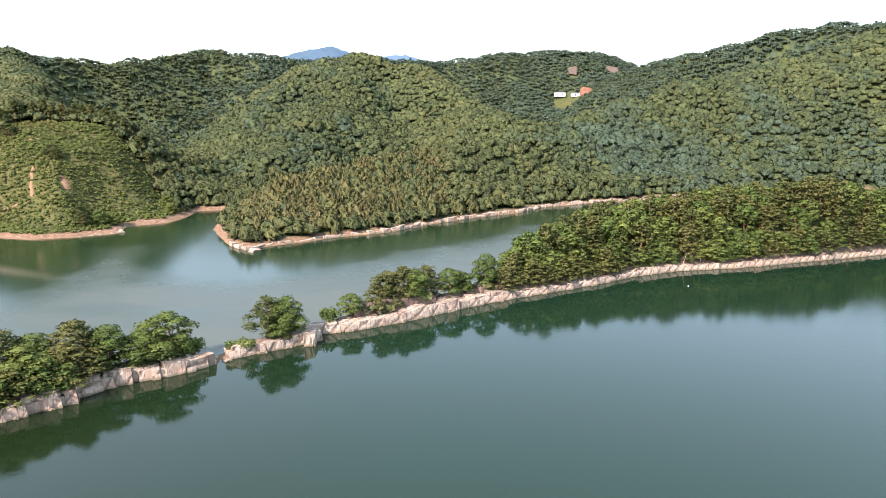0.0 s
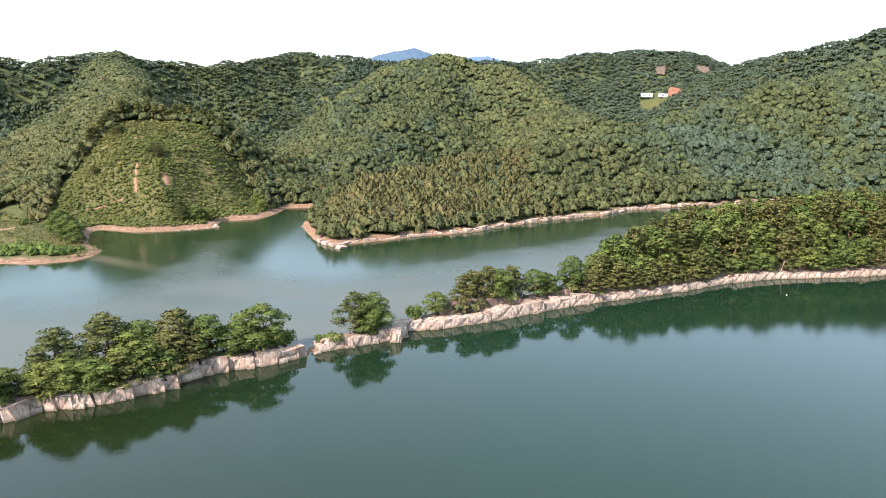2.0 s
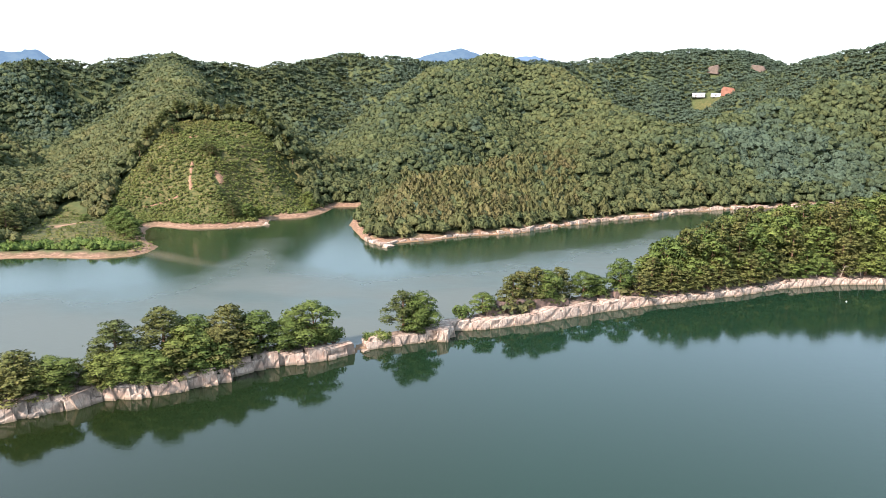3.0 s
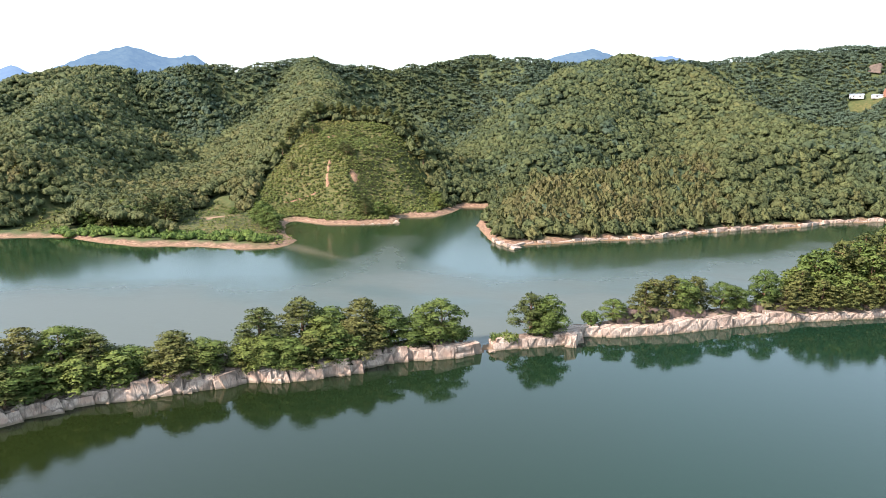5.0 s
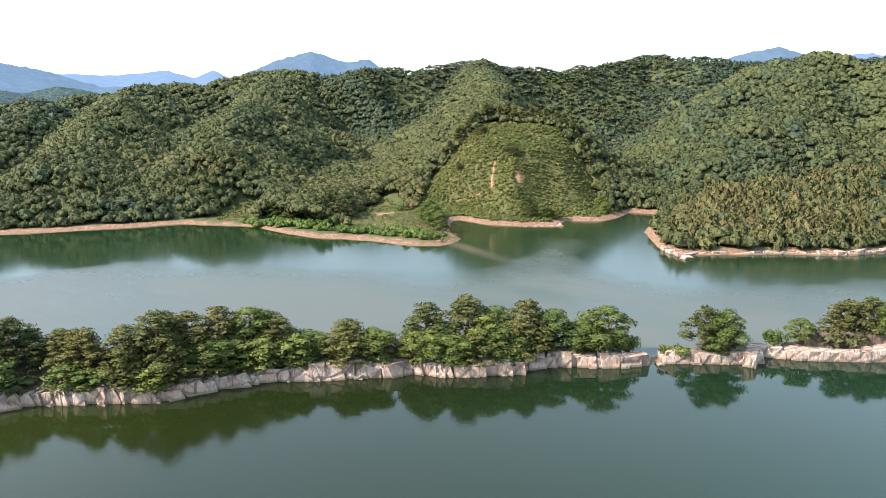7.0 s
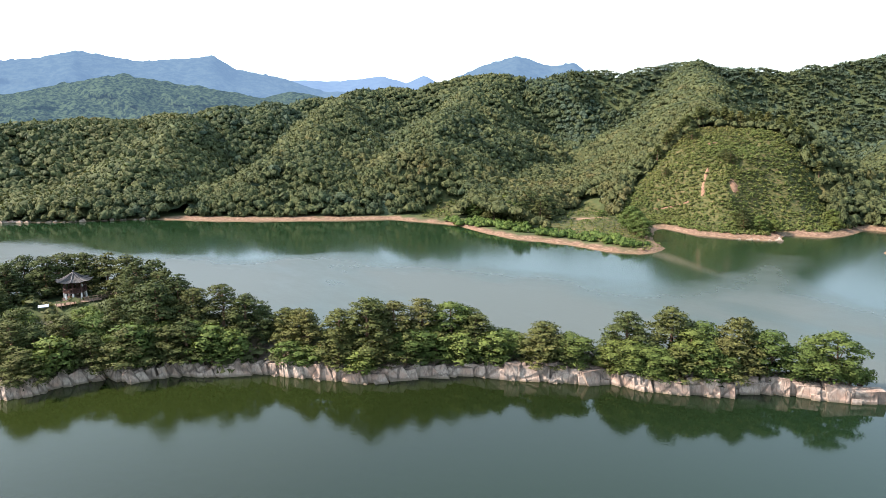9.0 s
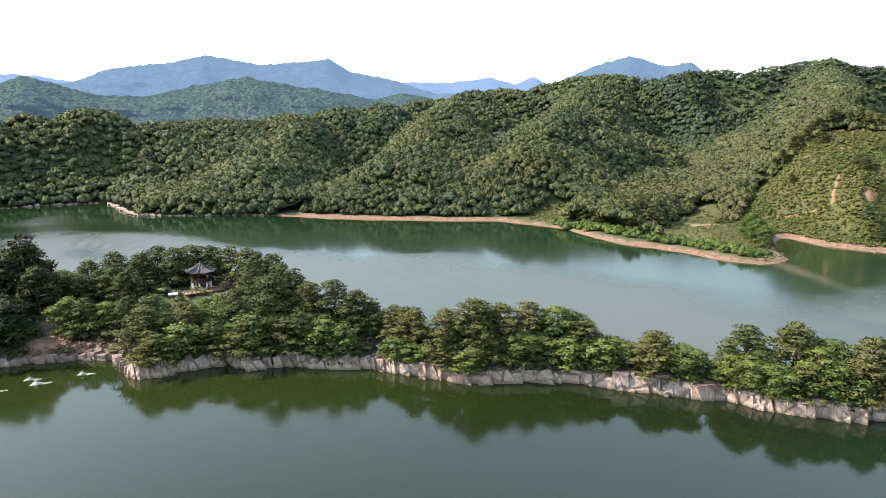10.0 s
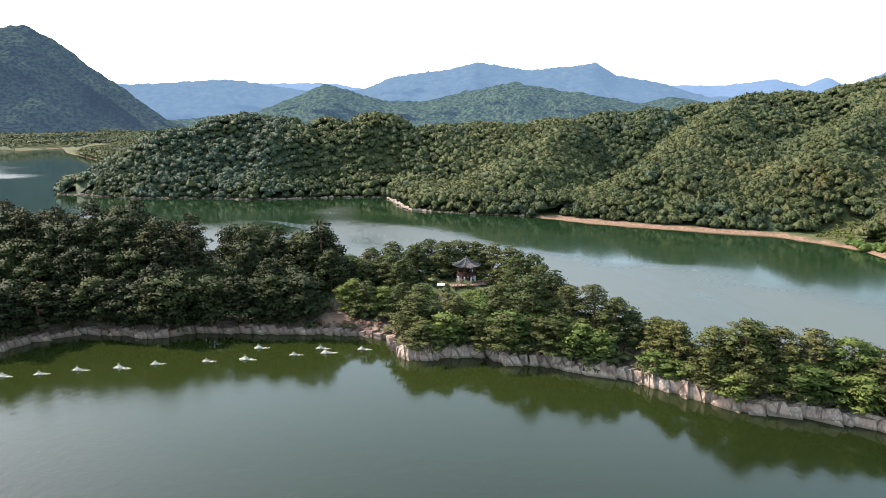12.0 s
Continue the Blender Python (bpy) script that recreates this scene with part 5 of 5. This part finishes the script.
def terrace(x, y, z, turn):
    """A timber deck with a rail, beside the pavilion."""
    root = thing("viewing_deck", x, y, z, "weathered timber deck with a brown handrail below the pavilion", "deck")
    root.rotation_euler[2] = radians(turn)
    for j in range(14):
        bm = bmesh.new()
        box(bm, (0.26, 2.4, 0.06), Matrix.Translation((-1.95 + j * 0.3, 0, 0)))
        part("plank", bm, DECK, root)
    for j in range(6):
        bm = bmesh.new()
        rod(bm, (-2.0 + j * 0.82, 1.15, -1.2), (-2.0 + j * 0.82, 1.15, 1.0), 0.06, 0.06, 5)
        part("post", bm, DECK, root)
    for h in (0.55, 1.0):
        bm = bmesh.new()
        box(bm, (4.3, 0.08, 0.07), Matrix.Translation((0.05, 1.15, h)))
        part("handrail", bm, DECK, root)
    return root


terrace(px + 4.5, py - 2.6, 6.35, -90)
terrace(px + 4.5, py + 1.8, 6.4, -90)
terrace(px + 3.0, py + 6.0, 6.45, -70)


def notice(x, y, z, turn):
    root = thing("notice_board", x, y, z, "slanted pale blue-white information board on short legs", "sign")
    root.rotation_euler[2] = radians(turn)
    bm = bmesh.new()
    box(bm, (1.9, 1.0, 0.07), pose(0, 0, 0.8, 16))
    bmesh.ops.bevel(bm, geom=bm.edges[:], offset=0.02, segments=1)
    part("panel", bm, BLUE_WHITE, root)
    for s in (-0.85, 0.85):
        bm = bmesh.new()
        box(bm, (0.1, 0.1, 1.3), Matrix.Translation((s, 0, 0.3)))
        part("leg", bm, DECK, root)


notice(px + 5.2, py - 7.0, 6.0, 80)


# ---- aerators floating in a row off the western shore ----
def aerator(x, y, turn, size, seed):
    gen = np.random.default_rng(seed)
    root = thing("aerator", x, y, 0, "floating paddle aerator throwing up white spray", "aerator", "row of aerators on the lake")
    root.rotation_euler[2] = radians(turn)
    for s in (-0.55, 0.55):
        bm = bmesh.new()
        box(bm, (1.3, 0.28, 0.22), Matrix.Translation((0, s, 0.0)))
        bmesh.ops.bevel(bm, geom=bm.edges[:], offset=0.08, segments=2)
        part("float", bm, BLACK, root)
    bm = bmesh.new()
    box(bm, (0.4, 0.3, 0.3), Matrix.Translation((0, 0, 0.3)))
    bmesh.ops.bevel(bm, geom=bm.edges[:], offset=0.08, segments=2)
    part("motor", bm, BLACK, root)
    # a heap of falling water, ragged at the rim, with drops above it
    dv, df = DOMES[3]
    lift = np.clip(dv[:, 2:], 0, 1)
    out = 1 + 0.35 * gen.normal(size=(len(dv), 1)) * (1 - lift)
    heap = dv * (1.15, 0.85, 0) * out * (1 - 0.55 * lift) + np.concatenate([0 * dv[:, :2], 0.85 * lift ** 1.4 + 0.06 * gen.normal(size=(len(dv), 1)) - 0.03], 1)
    part("spray", mesh_from("spray", heap * size, df, FOAM, True), None, root, "heap of white water spray")
    m = 90
    a, r = gen.uniform(0, 6.283, m), np.abs(gen.normal(0, 0.6, m))
    c = np.stack([np.cos(a) * r * 1.3, np.sin(a) * r, np.clip(1.1 * np.exp(-(r / 0.7) ** 2) * gen.uniform(0.6, 1.2, m), 0.05, 2)], 1)
    v, q = leaves(c * size, gen.normal(size=(m, 3)), gen.uniform(0.03, 0.09, m) * size, gen)
    part("droplets", mesh_from("droplets", v, q, FOAM), None, root, "white drops thrown up by the paddles")
    m = 120
    u = gen.uniform(0, 1, m)
    c = np.stack([1.0 + 2.2 * u, gen.normal(0, 0.35, m) * (1 - 0.5 * u), gen.uniform(0.01, 0.03, m)], 1)
    v, q = leaves(c * (size, size, 1), gen.normal(0, 0.04, (m, 3)) + (0, 0, 1), gen.uniform(0.05, 0.2, m) * size * (1.1 - 0.7 * u), gen)
    v[:, 2] = np.clip(v[:, 2], 0.008, 0.05)
    part("foam", mesh_from("foam", v, q, FOAM), None, root, "white foam drifting on the water")


for i, (x, y) in enumerate([(-139, 2), (-138, -5), (-141, -6), (-138, -11), (-143, -18), (-137, -20), (-137, -27), (-137, -36), (-136, -42), (-136, -49), (-135, -55), (-135, -61)]):
    aerator(x, y, 80 + 9 * math.sin(i * 2.1), 0.68 + 0.08 * math.sin(i * 1.7), 600 + i)


# ---- far farm buildings and earthworks in the valley ----
def barn(x, y, z, turn, size, label):
    root = thing("farm_shed", x, y, z, label, "shed", "far farm sheds")
    root.rotation_euler[2] = radians(turn)
    w, d, h = size
    bm = bmesh.new()
    box(bm, (w, d, h), Matrix.Translation((0, 0, h / 2)))
    part("wall", bm, WHITE, root)
    bm = bmesh.new()
    pts = [bm.verts.new(p) for p in ((-w / 2 - .4, -d / 2 - .5, h), (w / 2 + .4, -d / 2 - .5, h), (w / 2 + .4, 0, h + d * 0.22), (-w / 2 - .4, 0, h + d * 0.22), (-w / 2 - .4, d / 2 + .5, h), (w / 2 + .4, d / 2 + .5, h))]
    bm.faces.new(pts[:4]), bm.faces.new((pts[3], pts[2], pts[5], pts[4]))
    bmesh.ops.solidify(bm, geom=bm.faces[:], thickness=0.25)
    part("roof", bm, BLUE_WHITE, root, "pale metal roof")
    for j in range(int(w // 5)):
        bm = bmesh.new()
        box(bm, (1.6, 0.12, 1.4), Matrix.Translation((-w / 2 + 3 + j * 5, -d / 2 - 0.04, h * 0.55)))
        part("window", bm, TILE, root)


zb = ground_at(122, 716) - 0.5
barn(119, 716, zb, -8, (11, 6, 2.8), "long white farm shed with a pale roof")
barn(134, 711, zb, 6, (8, 5, 2.6), "small white farm shed with a pale roof")


buoy = thing("buoy", 62.3, 168.8, 0.0, "small white float lying on the water", "buoy")
bm = bmesh.new()
bmesh.ops.create_uvsphere(bm, u_segments=12, v_segments=8, radius=0.15, matrix=Matrix.Translation((0, 0, 0.05)))
part("float", bm, WHITE, buoy)


# ---- rocks of the shore ----
def rock_form(gen, i):
    """A jointed slab: the hull of a leaning, chipped block."""
    bm = bmesh.new()
    upright = i < 8                                    # square blocks, and slabs that lean with the beds
    lean, back = (gen.uniform(-0.12, 0.06), gen.uniform(0.0, 0.08)) if upright else (gen.uniform(-0.5, -0.15), gen.uniform(0.0, 0.2))
    cut = gen.uniform(0.85, 1.05, 4) if upright else gen.uniform(0.72, 1.05, 4)
    chips = 0.05 if upright else 0.07
    for a in range(4):
        sx, sy = (-0.5, 0.5)[a % 2], (-0.5, 0.5)[a // 2]
        for sz in (0.0, 0.4, 0.75, 1.0):
            for chip in range(2):
                j = gen.uniform(-chips, chips, 3)
                z = sz * cut[a]
                bm.verts.new((sx * (1 - 0.05 * z) + j[0] + lean * z, sy * (1 - 0.1 * z) + 0.8 * j[1] + back * z, z + 0.5 * j[2] * sz - 0.15))
    bmesh.ops.convex_hull(bm, input=bm.verts[:])
    loose = [v for v in bm.verts if not v.link_faces]
    bmesh.ops.delete(bm, geom=loose, context="VERTS")
    bmesh.ops.recalc_face_normals(bm, faces=bm.faces[:])
    me = bpy.data.meshes.new("rock")
    bm.to_mesh(me)
    bm.free()
    me.materials.append(ROCK)
    return me


rock_gen = np.random.default_rng(900)
ROCKS = [rock_form(rock_gen, i) for i in range(14)]
bank = tagged(new("rocky_bank"), "pale pinkish jointed rock along the island's waterline", "rock", kind="structure")


def along(points, gap):
    """Spots along a line, with the direction at each."""
    p = np.array(points, float)
    step = np.hypot(*(p[1:] - p[:-1]).T)
    dist = np.concatenate([[0], np.cumsum(step)])
    s = 0.0
    while s < dist[-1]:
        i = min(len(p) - 2, int(np.searchsorted(dist, s, "right") - 1))
        yield p[i] + (p[i + 1] - p[i]) * (s - dist[i]) / step[i], (p[i + 1] - p[i]) / step[i]
        s += gap()


def set_rock(spot, way, poly, inset, width, depth, tall, parent):
    """One block on a shore line, leaning a little with the strata."""
    inward = np.array([way[1], -way[0]])
    if outline(np.array([spot[0] + inward[0]]), np.array([spot[1] + inward[1]]), poly)[0] < 0:
        inward = -inward
    turn = math.degrees(math.atan2(inward[1], inward[0])) - 90 + (rock_gen.uniform(-14, 14) if poly is not ISLE else rock_gen.uniform(-7, 5) if spot[0] > -50 else rock_gen.uniform(-24, 2))
    q = spot + inward * (inset + 0.4 * depth)
    ob = new("rock", ROCKS[int(rock_gen.integers(5, 14) if spot[0] < -92 else rock_gen.integers(0, 8 if spot[0] > -50 else 10))])
    ob.parent = parent
    ob.matrix_basis = pose(q[0], q[1], -0.3, rock_gen.uniform(-6, 3), rock_gen.uniform(-24, -4) if spot[0] < -92 else rock_gen.uniform(-5, 5), turn) @ Matrix.Diagonal((width, depth, tall, 1))
    return ob


# a darker copy of the rock, with the western cove's shade in its colour
SHADED_ROCK = rock_material("shaded_rock", 0.5)
SHADED_ROCKS = [m.copy() for m in ROCKS[:6]]
for m in SHADED_ROCKS:
    m.materials[0] = SHADED_ROCK


def swell(spot):
    """Higher and lower stretches of the rock."""
    return float(1.0 + 0.35 * fbm(np.array([spot[0] / 9.0]), np.array([spot[1] / 9.0]), 88, 2)[0])


for spot, way in along(SHORE, lambda: rock_gen.uniform(1.0, 1.9)):
    west, ledge = spot[0] < -131 and spot[1] < 9, spot[0] > -50
    if math.hypot(spot[0] - NOTCH[0], spot[1] - NOTCH[1]) < 3.3:
        continue
    ob = set_rock(spot, way, ISLE, rock_gen.uniform(-0.45, 0.45) * (0.5 if ledge else 1), rock_gen.uniform(2.2, 4.8) * (1.3 if ledge else 0.55 if spot[0] < -96 else 1), rock_gen.uniform(1.9, 2.8), swell(spot) * rock_gen.uniform(2.1, 3.2) * (0.72 if spot[0] > 14 or west else 1.0 if ledge else 1.2), bank)
    if west:
        ob.data = SHADED_ROCKS[int(rock_gen.integers(6))]
for spot, way in along(SHORE[2:-2], lambda: rock_gen.uniform(4.5, 9.0)):
    set_rock(spot, way, ISLE, rock_gen.uniform(-0.9, -0.2), rock_gen.uniform(1.0, 2.2), rock_gen.uniform(1.0, 1.6), rock_gen.uniform(0.7, 1.5), bank)
DARK_ROCKS = [m.copy() for m in ROCKS[:5]]
for m in DARK_ROCKS:
    m.materials[0] = DARK_ROCK
for x, y, w, h in [(-17.5, 140.0, 3.2, 2.4), (-15.0, 141.8, 3.6, 3.2), (-12.2, 143.6, 3.4, 3.6), (-9.4, 145.2, 3.6, 3.2), (-6.4, 147.0, 3.4, 2.8), (-3.4, 148.8, 3.2, 2.4), (6.5, 156.2, 3.0, 1.8), (9.5, 158.4, 3.2, 1.9),
                   (13.5, 161.0, 3.0, 1.6)]:
    ob = new("boulder", DARK_ROCKS[int(rock_gen.integers(5))])
    ob.parent = bank
    ob.matrix_basis = pose(x, y, 1.5, 0, 0, rock_gen.uniform(15, 45)) @ Matrix.Diagonal((w, 2.2, h, 1))
far_bank = tagged(new("stony_bank"), "pale broken rock along the far wooded shore", "rock", kind="structure")
for spot, way in along(MAIN_EAST[5:20], lambda: rock_gen.uniform(2.2, 4.6)):
    set_rock(spot, way, MAIN, rock_gen.uniform(-0.2, 0.8), rock_gen.uniform(1.8, 4.2), rock_gen.uniform(1.4, 2.4), rock_gen.uniform(1.0, 2.2), far_bank)
for spot, way in along(MAIN_MID[1:4], lambda: rock_gen.uniform(2.2, 5.0)):
    set_rock(spot, way, MAIN, rock_gen.uniform(-0.2, 0.8), rock_gen.uniform(1.2, 2.8), rock_gen.uniform(1.2, 2.0), rock_gen.uniform(0.6, 1.3), far_bank)
for spot, way in along(MAIN_MID[-4:] + MAIN_WEST[1:7], lambda: rock_gen.uniform(2.0, 4.5)):
    set_rock(spot, way, MAIN, rock_gen.uniform(-0.2, 1.0), rock_gen.uniform(1.4, 3.6), rock_gen.uniform(1.2, 2.2), rock_gen.uniform(0.8, 1.9), far_bank)
